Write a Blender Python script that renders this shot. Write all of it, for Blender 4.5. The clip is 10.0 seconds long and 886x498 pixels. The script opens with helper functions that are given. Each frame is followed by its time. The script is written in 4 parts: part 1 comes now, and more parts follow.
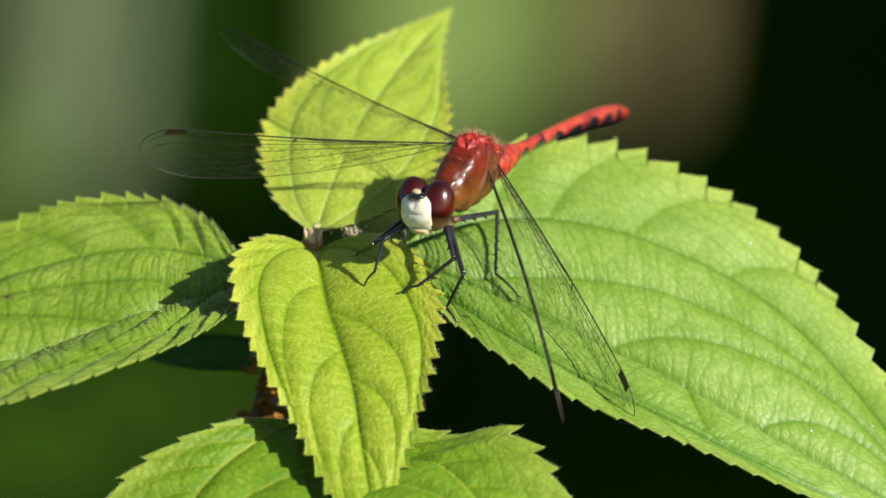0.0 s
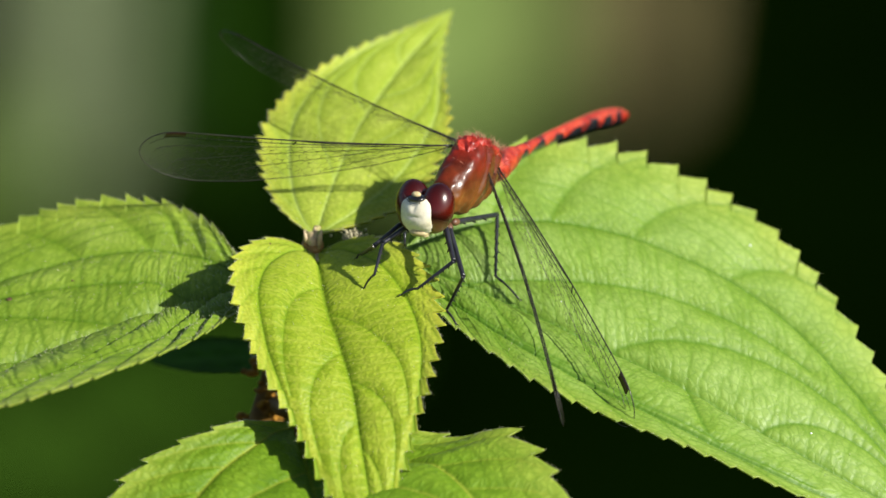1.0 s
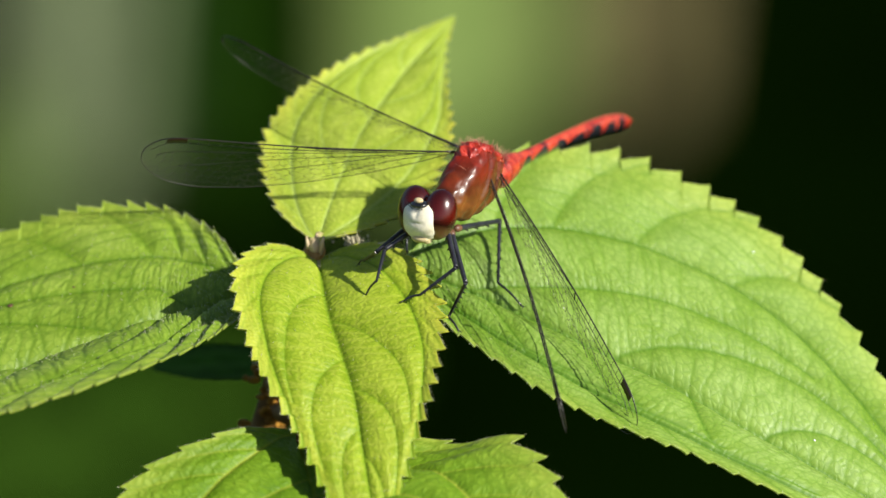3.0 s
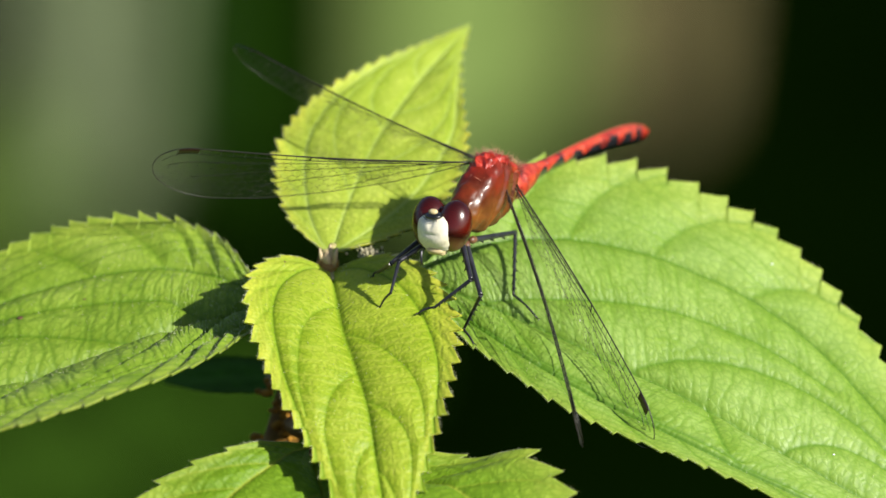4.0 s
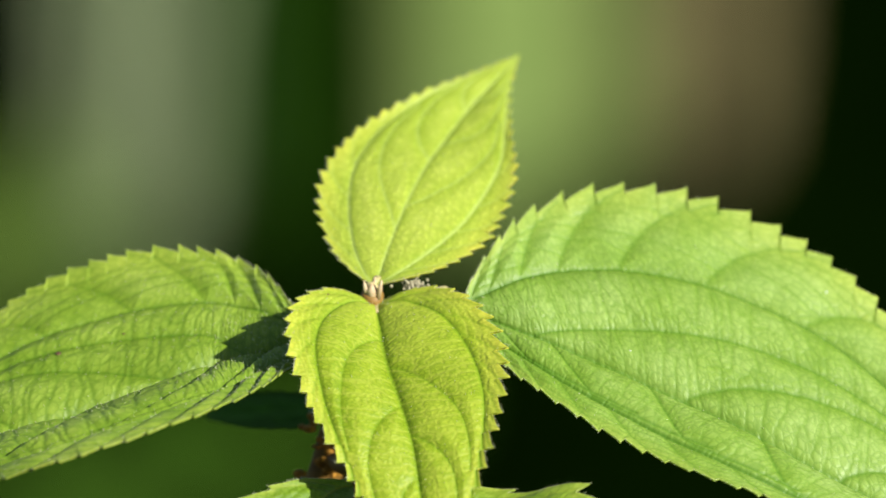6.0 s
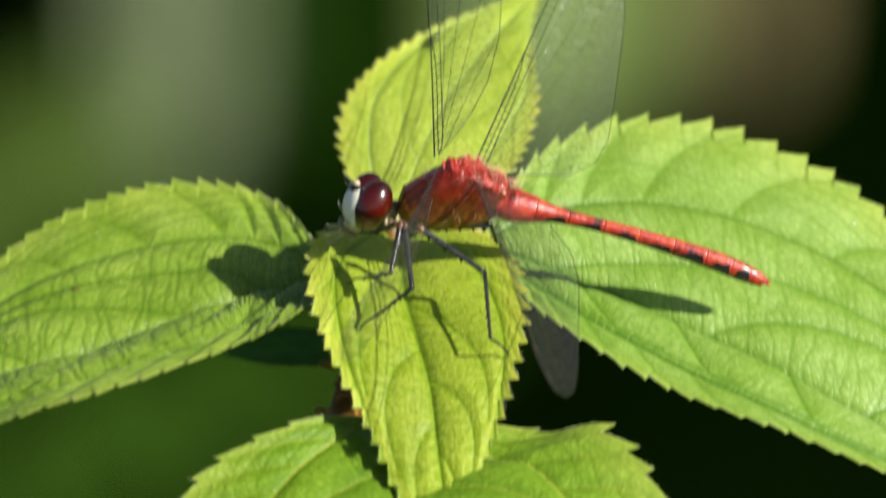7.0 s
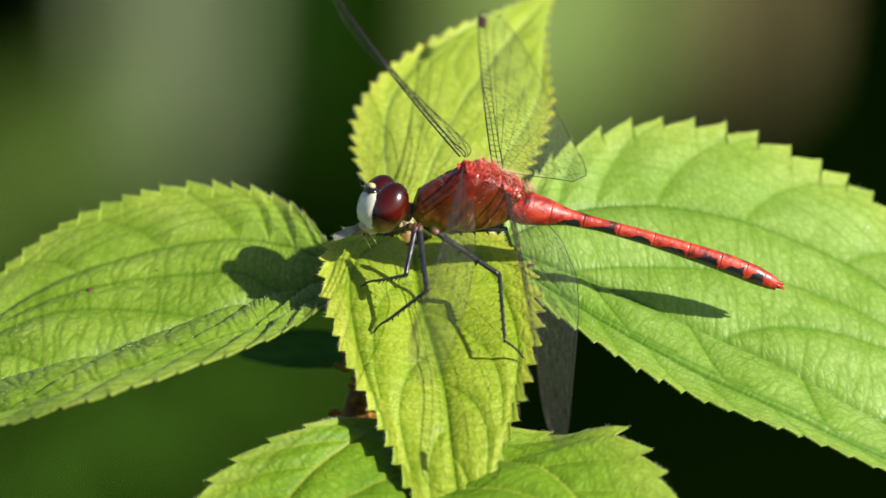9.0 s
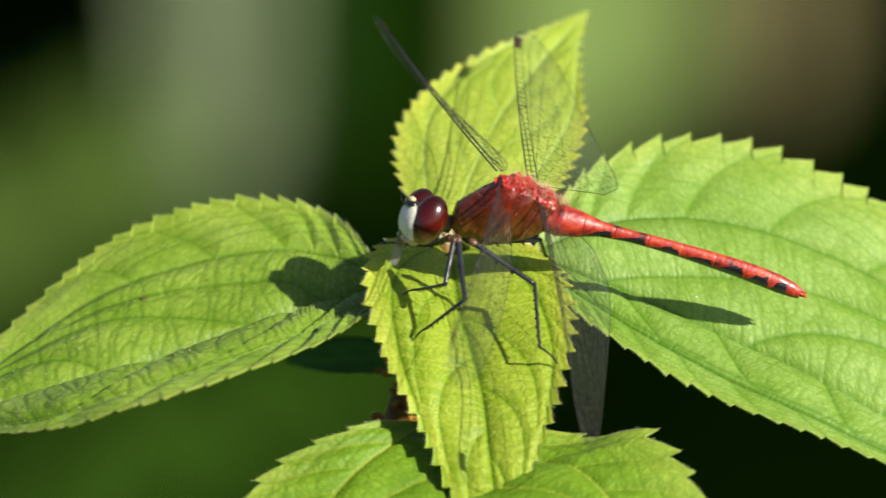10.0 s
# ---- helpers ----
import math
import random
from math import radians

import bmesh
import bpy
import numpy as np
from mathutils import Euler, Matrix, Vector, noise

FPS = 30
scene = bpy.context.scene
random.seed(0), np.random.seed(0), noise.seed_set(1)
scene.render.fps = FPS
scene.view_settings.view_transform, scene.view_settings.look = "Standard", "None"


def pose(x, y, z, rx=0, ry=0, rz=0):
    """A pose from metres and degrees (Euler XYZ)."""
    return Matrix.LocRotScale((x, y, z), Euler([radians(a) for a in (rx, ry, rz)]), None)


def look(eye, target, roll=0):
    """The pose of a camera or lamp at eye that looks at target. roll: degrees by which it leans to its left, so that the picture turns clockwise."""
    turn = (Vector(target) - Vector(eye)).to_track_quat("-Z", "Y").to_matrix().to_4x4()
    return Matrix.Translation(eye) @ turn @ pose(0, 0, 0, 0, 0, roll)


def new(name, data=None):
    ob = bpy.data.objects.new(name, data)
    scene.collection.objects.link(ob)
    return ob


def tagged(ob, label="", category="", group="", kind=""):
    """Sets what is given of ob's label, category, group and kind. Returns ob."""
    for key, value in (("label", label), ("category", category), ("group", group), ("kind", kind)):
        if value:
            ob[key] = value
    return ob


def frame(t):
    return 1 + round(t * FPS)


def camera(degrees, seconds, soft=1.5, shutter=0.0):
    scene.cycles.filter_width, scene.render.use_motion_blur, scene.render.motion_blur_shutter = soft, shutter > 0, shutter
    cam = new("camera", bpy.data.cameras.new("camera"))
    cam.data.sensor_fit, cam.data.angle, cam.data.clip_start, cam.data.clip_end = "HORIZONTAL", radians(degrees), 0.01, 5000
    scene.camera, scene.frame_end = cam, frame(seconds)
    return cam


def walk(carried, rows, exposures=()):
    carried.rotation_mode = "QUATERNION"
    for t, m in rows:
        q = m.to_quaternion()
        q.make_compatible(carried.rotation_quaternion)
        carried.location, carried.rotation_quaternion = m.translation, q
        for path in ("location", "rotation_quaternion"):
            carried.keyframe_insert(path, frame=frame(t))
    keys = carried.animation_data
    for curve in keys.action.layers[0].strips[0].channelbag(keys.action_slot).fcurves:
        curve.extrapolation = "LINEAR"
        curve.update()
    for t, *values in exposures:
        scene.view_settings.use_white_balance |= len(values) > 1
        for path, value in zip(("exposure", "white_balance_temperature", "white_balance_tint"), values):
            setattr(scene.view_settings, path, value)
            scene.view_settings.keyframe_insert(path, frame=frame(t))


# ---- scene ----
cam = camera(4.13, 10.0, shutter=0.5)
FOCUS = 0.994
F_STOP = 22.0
EXPOSURES = [(0, 0.54), (2, 0.54), (3.3, 0.62), (4, 0.65), (5, 0.70), (5.7, 0.71), (6.8, 0.64), (8.5, 0.66), (10, 0.68)]
PATH = [
    (0.0, pose(0.00653, -0.93506, 1.23963, 64.7888, -0.1365, -0.2037)),
    (0.5, pose(0.00648, -0.93464, 1.23963, 64.7833, -0.1075, -0.2208)),
    (1.0, pose(0.00641, -0.93493, 1.23975, 64.7917, -0.1224, -0.2180)),
    (1.5, pose(0.00658, -0.93495, 1.23972, 64.8016, -0.1216, -0.2077)),
    (2.0, pose(0.00658, -0.93505, 1.23956, 64.8182, -0.1336, -0.2028)),
    (3.5, pose(0.00656, -0.92823, 1.23622, 64.8614, -0.1310, -0.1712)),
    (4.0, pose(0.00682, -0.92146, 1.23340, 64.8772, -0.1248, -0.1066)),
    (4.5, pose(0.00703, -0.91481, 1.23010, 64.9241, -0.0675, -0.0646)),
    (5.0, pose(0.00750, -0.90822, 1.22731, 64.9436, 0.0193, -0.0179)),
    (5.5, pose(0.00662, -0.90497, 1.22550, 65.0000, -0.0000, 0.0000)),
    (5.7, pose(0.00662, -0.90497, 1.22550, 65.0184, 0.0067, 0.0143)),
    (6.8, pose(0.00822, -0.89081, 1.21885, 65.0922, 0.3653, 0.0634)),
    (6.9, pose(0.00873, -0.89026, 1.21916, 64.8580, 0.4101, 0.0817)),
    (7.0, pose(0.00924, -0.88971, 1.21947, 64.6698, 0.4659, 0.1235)),
    (7.1, pose(0.00909, -0.88991, 1.21960, 64.5282, 0.4615, 0.1215)),
    (7.2, pose(0.00894, -0.89011, 1.21973, 64.4368, 0.4603, 0.1266)),
    (7.3, pose(0.00879, -0.89031, 1.21986, 64.3822, 0.4579, 0.1294)),
    (7.4, pose(0.00864, -0.89050, 1.21999, 64.3672, 0.4554, 0.1323)),
    (7.5, pose(0.00849, -0.89070, 1.22012, 64.3954, 0.4540, 0.1377)),
    (8.0, pose(0.00818, -0.89066, 1.22013, 64.4941, 0.3699, 0.1628)),
    (8.5, pose(0.00751, -0.89089, 1.22025, 64.5928, 0.3021, 0.1566)),
    (9.0, pose(0.00698, -0.89121, 1.22024, 64.6799, 0.2538, 0.1520)),
    (9.2, pose(0.00700, -0.90016, 1.22427, 64.7114, 0.2547, 0.1256)),
    (9.4, pose(0.00701, -0.90910, 1.22829, 64.7455, 0.2656, 0.1208)),
    (9.5, pose(0.00702, -0.91357, 1.23030, 64.7684, 0.2792, 0.1356)),
    (9.6, pose(0.00712, -0.91731, 1.23203, 64.7634, 0.2867, 0.1501)),
    (9.8, pose(0.00731, -0.92478, 1.23549, 64.7600, 0.3188, 0.2155)),
    (10.0, pose(0.00750, -0.93226, 1.23895, 64.7650, 0.3661, 0.3134)),
]
walk(cam, PATH, EXPOSURES)
cam.data.dof.use_dof = True
cam.data.dof.focus_distance = FOCUS
cam.data.dof.aperture_fstop = F_STOP

# ---- light ----
world = bpy.data.worlds.new("world")
scene.world = world
world.use_nodes = True
wn = world.node_tree.nodes
sky = wn.new("ShaderNodeTexSky")
sky.sky_type = "NISHITA"
sky.sun_disc = False
SUN_TO = Vector((0.68, -0.43, 0.60)).normalized()
sky.sun_elevation = math.asin(SUN_TO.z)
sky.sun_rotation = math.atan2(SUN_TO.x, SUN_TO.y)
world.node_tree.links.new(sky.outputs[0], wn["Background"].inputs[0])
wn["Background"].inputs[1].default_value = 0.07
sun = new("sun", bpy.data.lights.new("sun", "SUN"))
sun.data.energy = 5.0
sun.data.angle = radians(0.8)
sun.data.color = (1.0, 0.95, 0.86)
sun.matrix_world = look(SUN_TO * 5, (0, 0, 0))


# ---- materials ----
def material(name):
    m = bpy.data.materials.new(name)
    m.use_nodes = True
    nt = m.node_tree
    return m, nt, nt.nodes["Principled BSDF"], nt.nodes["Material Output"]


def add(nt, kind):
    return nt.nodes.new(kind)


def noise_of(nt, scale, detail=4.0, rough=0.6, vector=None):
    n = add(nt, "ShaderNodeTexNoise")
    n.inputs["Scale"].default_value = scale
    n.inputs["Detail"].default_value = detail
    n.inputs["Roughness"].default_value = rough
    if vector is not None:
        nt.links.new(vector, n.inputs["Vector"])
    return n.outputs["Fac"]


def ramp(nt, fac, stops):
    r = add(nt, "ShaderNodeValToRGB")
    el = r.color_ramp.elements
    while len(el) < len(stops):
        el.new(0.5)
    for e, (p, c) in zip(el, stops):
        e.position, e.color = p, (*c, 1)
    nt.links.new(fac, r.inputs[0])
    return r.outputs[0]


def mix(nt, fac, a, b, blend="MIX"):
    n = add(nt, "ShaderNodeMix")
    n.data_type, n.blend_type = "RGBA", blend
    for socket, value in ((n.inputs[0], fac), (n.inputs[6], a), (n.inputs[7], b)):
        if isinstance(value, bpy.types.NodeSocket):
            nt.links.new(value, socket)
        elif isinstance(value, (int, float)):
            socket.default_value = value
        else:
            socket.default_value = (*value, 1)
    return n.outputs[2]


def bump(nt, bsdf, height, strength, distance):
    b = add(nt, "ShaderNodeBump")
    b.inputs["Strength"].default_value = strength
    b.inputs["Distance"].default_value = distance
    nt.links.new(height, b.inputs["Height"])
    nt.links.new(b.outputs[0], bsdf.inputs["Normal"])


def object_coords(nt):
    return add(nt, "ShaderNodeTexCoord").outputs["Object"]


def leaf_material(name, deep, light, vein, fine_vein, through_share, gloss, rough, edge, crackle=0.2, net=2.2):
    """Leaf blade: deep and light greens in patches, darker large veins, a net of fine ones, a yellower rim, light passing through."""
    m, nt, p, out = material(name)
    co = object_coords(nt)
    at = add(nt, "ShaderNodeAttribute")
    at.attribute_name = "blade"
    sep = add(nt, "ShaderNodeSeparateColor")
    nt.links.new(at.outputs["Color"], sep.inputs[0])
    patches = noise_of(nt, 140, 3, 0.55, co)
    colour = ramp(nt, patches, [(0.3, deep), (0.7, light)])
    fleck = noise_of(nt, 480, 4, 0.65, co)
    colour = mix(nt, 0.45, colour, ramp(nt, fleck, [(0.32, (0.76, 0.82, 0.62)), (0.68, (1.2, 1.15, 1.3))]), "MULTIPLY")
    fine = noise_of(nt, 2600, 3, 0.7, co)
    colour = mix(nt, 0.3, colour, ramp(nt, fine, [(0.3, (0.6, 0.62, 0.5)), (0.7, (1.25, 1.2, 1.2))]), "MULTIPLY")
    near_vein = mix(nt, 1.0, colour, (0.78, 0.87, 0.50), "MULTIPLY")
    field = mix(nt, 1.0, colour, (1.07, 1.07, 1.18), "MULTIPLY")
    colour = mix(nt, at.outputs["Alpha"], near_vein, field)
    rim = add(nt, "ShaderNodeMath")
    rim.operation = "MULTIPLY"
    nt.links.new(sep.outputs[1], rim.inputs[0])
    nt.links.new(ramp(nt, noise_of(nt, 260, 3, 0.6, co), [(0.3, (0.35,) * 3), (0.65, (0.95,) * 3)]), rim.inputs[1])
    colour = mix(nt, rim.outputs[0], colour, edge)
    flat = add(nt, "ShaderNodeAttribute")
    flat.attribute_name = "flat"
    cells = add(nt, "ShaderNodeTexVoronoi")
    cells.feature = "DISTANCE_TO_EDGE"
    cells.inputs["Scale"].default_value = net
    cells.inputs["Randomness"].default_value = 0.85
    nt.links.new(flat.outputs["Vector"], cells.inputs["Vector"])
    lines = ramp(nt, cells.outputs["Distance"], [(0.0, (0.66, 0.76, 0.52)), (0.11, (0.96, 0.97, 0.95)), (0.5, (1.08, 1.06, 1.08))])
    colour = mix(nt, 0.7, colour, lines, "MULTIPLY")
    thin = add(nt, "ShaderNodeMath")
    thin.operation = "MULTIPLY"
    nt.links.new(sep.outputs[2], thin.inputs[0])
    thin.inputs[1].default_value = 0.42
    colour = mix(nt, thin.outputs[0], colour, fine_vein)
    thick = add(nt, "ShaderNodeMath")
    thick.operation = "MULTIPLY"
    nt.links.new(sep.outputs[0], thick.inputs[0])
    thick.inputs[1].default_value = 0.9
    colour = mix(nt, thick.outputs[0], colour, vein)
    nt.links.new(colour, p.inputs["Base Color"])
    rr = add(nt, "ShaderNodeMapRange")
    nt.links.new(noise_of(nt, 900, 3, 0.6, co), rr.inputs[0])
    rr.inputs[3].default_value, rr.inputs[4].default_value = rough - 0.10, rough + 0.12
    nt.links.new(rr.outputs[0], p.inputs["Roughness"])
    p.inputs["Specular IOR Level"].default_value = gloss
    pillow = add(nt, "ShaderNodeMapRange")
    pillow.interpolation_type = "SMOOTHSTEP"
    pillow.inputs[2].default_value = 0.35
    nt.links.new(cells.outputs["Distance"], pillow.inputs[0])
    both = add(nt, "ShaderNodeMath")
    both.operation = "MULTIPLY_ADD"
    nt.links.new(noise_of(nt, 3200, 3, 0.6, co), both.inputs[0])
    both.inputs[1].default_value = 0.3
    nt.links.new(pillow.outputs[0], both.inputs[2])
    bump(nt, p, both.outputs[0], crackle, 0.00014)
    tr = add(nt, "ShaderNodeBsdfTranslucent")
    nt.links.new(mix(nt, 1.0, colour, (1.15, 1.1, 0.35), "MULTIPLY"), tr.inputs[0])
    sh = add(nt, "ShaderNodeMixShader")
    sh.inputs[0].default_value = through_share
    nt.links.new(p.outputs[0], sh.inputs[1])
    nt.links.new(tr.outputs[0], sh.inputs[2])
    nt.links.new(sh.outputs[0], out.inputs[0])
    return m


YOUNG = leaf_material("young_leaf", (0.29, 0.395, 0.019), (0.43, 0.52, 0.046), (0.20, 0.33, 0.012), (0.48, 0.55, 0.07), 0.32, 0.32, 0.5, (0.60, 0.60, 0.07), 0.25, 2.2)
UPRIGHT = leaf_material("upright_leaf", (0.37, 0.48, 0.045), (0.52, 0.60, 0.10), (0.42, 0.54, 0.12), (0.42, 0.52, 0.06), 0.34, 0.3, 0.5, (0.64, 0.62, 0.08), 0.3, 1.6)
GROWN = leaf_material("grown_leaf", (0.22, 0.365, 0.032), (0.335, 0.48, 0.115), (0.09, 0.22, 0.007), (0.155, 0.30, 0.02), 0.30, 0.58, 0.5, (0.42, 0.52, 0.08), 0.2, 1.6)
DEEPER = leaf_material("deeper_leaf", (0.19, 0.305, 0.018), (0.325, 0.44, 0.064), (0.08, 0.18, 0.005), (0.075, 0.17, 0.006), 0.26, 0.4, 0.5, (0.40, 0.49, 0.06), 0.2, 1.6)
OLDER = leaf_material("older_leaf", (0.14, 0.26, 0.009), (0.225, 0.36, 0.022), (0.30, 0.37, 0.035), (0.12, 0.23, 0.008), 0.26, 0.35, 0.55, (0.36, 0.45, 0.06), 0.3, 1.5)
# The leaf green darkened several times over, so its colour carries the shade.
SHADE_TONED = leaf_material("shaded_leaf", (0.035, 0.11, 0.008), (0.06, 0.17, 0.015), (0.016, 0.05, 0.008), (0.03, 0.08, 0.01), 0.2, 0.03, 0.8, (0.04, 0.09, 0.02))


def skin(name, stops, scale, rough, grain=3000, grain_depth=0.00005, coat=0.0, metallic=0.0, specular=0.5):
    """Plain skin or bark: colours spread by noise at two scales, with fine relief."""
    m, nt, p, out = material(name)
    co = object_coords(nt)
    a = ramp(nt, noise_of(nt, scale, 4, 0.6, co), stops)
    f = noise_of(nt, grain, 3, 0.65, co)
    a = mix(nt, 0.4, a, ramp(nt, f, [(0.3, (0.6, 0.6, 0.6)), (0.7, (1.2, 1.2, 1.2))]), "MULTIPLY")
    nt.links.new(a, p.inputs["Base Color"])
    p.inputs["Roughness"].default_value = rough
    p.inputs["Coat Weight"].default_value = coat
    p.inputs["Coat Roughness"].default_value = 0.12
    p.inputs["Metallic"].default_value = metallic
    p.inputs["Specular IOR Level"].default_value = specular
    bump(nt, p, f, 0.5, grain_depth)
    return m


STEM = skin("stem_skin", [(0.3, (0.16, 0.075, 0.012)), (0.7, (0.30, 0.18, 0.03))], 300, 0.6)
FUZZ = skin("leaf_hair", [(0.3, (0.5, 0.55, 0.3)), (0.7, (0.7, 0.72, 0.5))], 900, 0.6)
PETIOLE = skin("petiole_skin", [(0.3, (0.35, 0.32, 0.12)), (0.7, (0.5, 0.42, 0.2))], 500, 0.55)
BUD = skin("bud_skin", [(0.3, (0.38, 0.27, 0.14)), (0.7, (0.55, 0.44, 0.27))], 900, 0.6)
BLOSSOM = skin("blossom_skin", [(0.3, (0.26, 0.24, 0.13)), (0.7, (0.48, 0.43, 0.30))], 900, 0.7)
DRIED = skin("dried_flower", [(0.3, (0.24, 0.09, 0.008)), (0.7, (0.55, 0.29, 0.025))], 700, 0.8)
RED = skin("red_cuticle", [(0.34, (0.07, 0.008, 0.005)), (0.47, (0.32, 0.018, 0.007)), (0.7, (0.54, 0.07, 0.024))], 800, 0.42, 2400, 0.00014, 0.15)
DEEP_RED = skin("red_plate", [(0.3, (0.13, 0.008, 0.005)), (0.5, (0.33, 0.018, 0.008)), (0.7, (0.50, 0.045, 0.022))], 900, 0.42, 3000, 0.0001, 0.15)
BLACK = skin("black_cuticle", [(0.3, (0.006, 0.006, 0.007)), (0.7, (0.02, 0.02, 0.024))], 700, 0.25, 5000, 0.00002, 0.3)
LEG = skin("leg_cuticle", [(0.3, (0.008, 0.008, 0.012)), (0.7, (0.03, 0.03, 0.04))], 900, 0.28, 4000, 0.00003, 0.2)
COXA = skin("coxa_cuticle", [(0.3, (0.08, 0.035, 0.018)), (0.7, (0.17, 0.08, 0.04))], 900, 0.4)
FACE = skin("face_cuticle", [(0.3, (0.80, 0.73, 0.50)), (0.7, (0.90, 0.86, 0.70))], 600, 0.35, 3500, 0.00003, 0.2)
LIP = skin("lip_cuticle", [(0.3, (0.48, 0.38, 0.18)), (0.7, (0.66, 0.56, 0.32))], 600, 0.4)
OCCIPUT = skin("occiput_cuticle", [(0.3, (0.12, 0.1, 0.05)), (0.7, (0.25, 0.22, 0.12))], 600, 0.5)
HAIR = skin("pale_hair", [(0.3, (0.45, 0.18, 0.11)), (0.7, (0.66, 0.38, 0.26))], 600, 0.5)
BLEMISH = skin("leaf_blemish", [(0.3, (0.06, 0.03, 0.012)), (0.7, (0.13, 0.07, 0.03))], 900, 0.7)
VEIN = skin("wing_vein", [(0.3, (0.010, 0.008, 0.007)), (0.7, (0.03, 0.024, 0.018))], 900, 0.4, coat=0.1)
STIGMA = skin("wing_stigma", [(0.3, (0.025, 0.01, 0.007)), (0.7, (0.06, 0.02, 0.014))], 900, 0.35)


def thorax_material():
    m, nt, p, out = material("thorax_cuticle")
    co = object_coords(nt)
    sep = add(nt, "ShaderNodeSeparateXYZ")
    nt.links.new(co, sep.inputs[0])
    h = add(nt, "ShaderNodeMapRange")
    nt.links.new(sep.outputs[2], h.inputs[0])
    h.inputs[1].default_value, h.inputs[2].default_value = -0.003, 0.0034
    wob = add(nt, "ShaderNodeMath")
    nt.links.new(h.outputs[0], wob.inputs[0])
    sc = add(nt, "ShaderNodeMath")
    sc.operation = "MULTIPLY_ADD"
    nt.links.new(noise_of(nt, 450, 3, 0.6, co), sc.inputs[0])
    sc.inputs[1].default_value, sc.inputs[2].default_value = 0.5, -0.25
    nt.links.new(sc.outputs[0], wob.inputs[1])
    c = ramp(nt, wob.outputs[0], [(0.0, (0.11, 0.042, 0.009)), (0.3, (0.16, 0.058, 0.011)), (0.52, (0.10, 0.026, 0.007)), (0.78, (0.13, 0.014, 0.005)), (1.0, (0.33, 0.022, 0.010))])
    blotch = noise_of(nt, 600, 5, 0.65, co)
    c = mix(nt, 0.55, c, ramp(nt, blotch, [(0.36, (0.4, 0.38, 0.38)), (0.5, (0.9, 0.88, 0.85)), (0.68, (1.6, 1.4, 1.2))]), "MULTIPLY")
    nt.links.new(c, p.inputs["Base Color"])
    p.inputs["Roughness"].default_value = 0.34
    p.inputs["Specular IOR Level"].default_value = 0.25
    p.inputs["Coat Weight"].default_value = 0.16
    p.inputs["Coat Roughness"].default_value = 0.15
    bump(nt, p, noise_of(nt, 1200, 4, 0.6, co), 0.4, 0.00014)
    return m


def eye_material():
    m, nt, p, out = material("compound_eye")
    co = object_coords(nt)
    sep = add(nt, "ShaderNodeSeparateXYZ")
    nt.links.new(co, sep.inputs[0])
    h = add(nt, "ShaderNodeMapRange")
    nt.links.new(sep.outputs[2], h.inputs[0])
    h.inputs[1].default_value, h.inputs[2].default_value = -0.0021, 0.0019
    c = ramp(nt, h.outputs[0], [(0.0, (0.20, 0.13, 0.04)), (0.2, (0.09, 0.045, 0.015)), (0.36, (0.014, 0.0022, 0.0008)), (0.55, (0.072, 0.0035, 0.0006)), (0.75, (0.055, 0.0026, 0.0005)), (1.0, (0.024, 0.0014, 0.0005))])
    nt.links.new(c, p.inputs["Base Color"])
    p.inputs["Roughness"].default_value = 0.5
    p.inputs["Specular IOR Level"].default_value = 0.02
    p.inputs["Coat Weight"].default_value = 0.7
    p.inputs["Coat Roughness"].default_value = 0.24
    p.inputs["Coat IOR"].default_value = 1.7
    v = add(nt, "ShaderNodeTexVoronoi")
    v.inputs["Scale"].default_value = 9000
    nt.links.new(co, v.inputs["Vector"])
    bump(nt, p, v.outputs["Distance"], 0.25, 0.00002)
    return m


def membrane_material(name, haze, tint, sheet=(0.5, 0.5, 0.46), sheen=0.0):
    m, nt, p, out = material(name)
    clear = add(nt, "ShaderNodeBsdfTransparent")
    clear.inputs[0].default_value = (*tint, 1)
    p.inputs["Base Color"].default_value = (*sheet, 1)
    p.inputs["Roughness"].default_value = 0.22
    p.inputs["Specular IOR Level"].default_value = 0.35
    co = object_coords(nt)
    bump(nt, p, noise_of(nt, 700, 3, 0.6, co), 0.5, 0.0002)
    f = add(nt, "ShaderNodeMapRange")
    nt.links.new(noise_of(nt, 250, 3, 0.6, co), f.inputs[0])
    f.inputs[3].default_value, f.inputs[4].default_value = haze * 0.5, haze * 1.5
    sh = add(nt, "ShaderNodeMixShader")
    nt.links.new(f.outputs[0], sh.inputs[0])
    nt.links.new(clear.outputs[0], sh.inputs[1])
    nt.links.new(p.outputs[0], sh.inputs[2])
    gloss = add(nt, "ShaderNodeBsdfGlossy")
    gloss.inputs["Roughness"].default_value = 0.28
    bent = add(nt, "ShaderNodeBump")
    bent.inputs["Strength"].default_value = 0.6
    bent.inputs["Distance"].default_value = 0.0003
    nt.links.new(noise_of(nt, 900, 3, 0.6, co), bent.inputs["Height"])
    nt.links.new(bent.outputs[0], gloss.inputs["Normal"])
    film = add(nt, "ShaderNodeMixShader")
    film.inputs[0].default_value = sheen
    nt.links.new(sh.outputs[0], film.inputs[1])
    nt.links.new(gloss.outputs[0], film.inputs[2])
    nt.links.new(film.outputs[0], out.inputs[0])
    return m


def dew_material():
    m, nt, p, out = material("dew")
    p.inputs["Base Color"].default_value = (0.85, 0.88, 0.86, 1)
    p.inputs["Roughness"].default_value = 0.12
    p.inputs["IOR"].default_value = 1.33
    p.inputs["Coat Weight"].default_value = 0.6
    return m


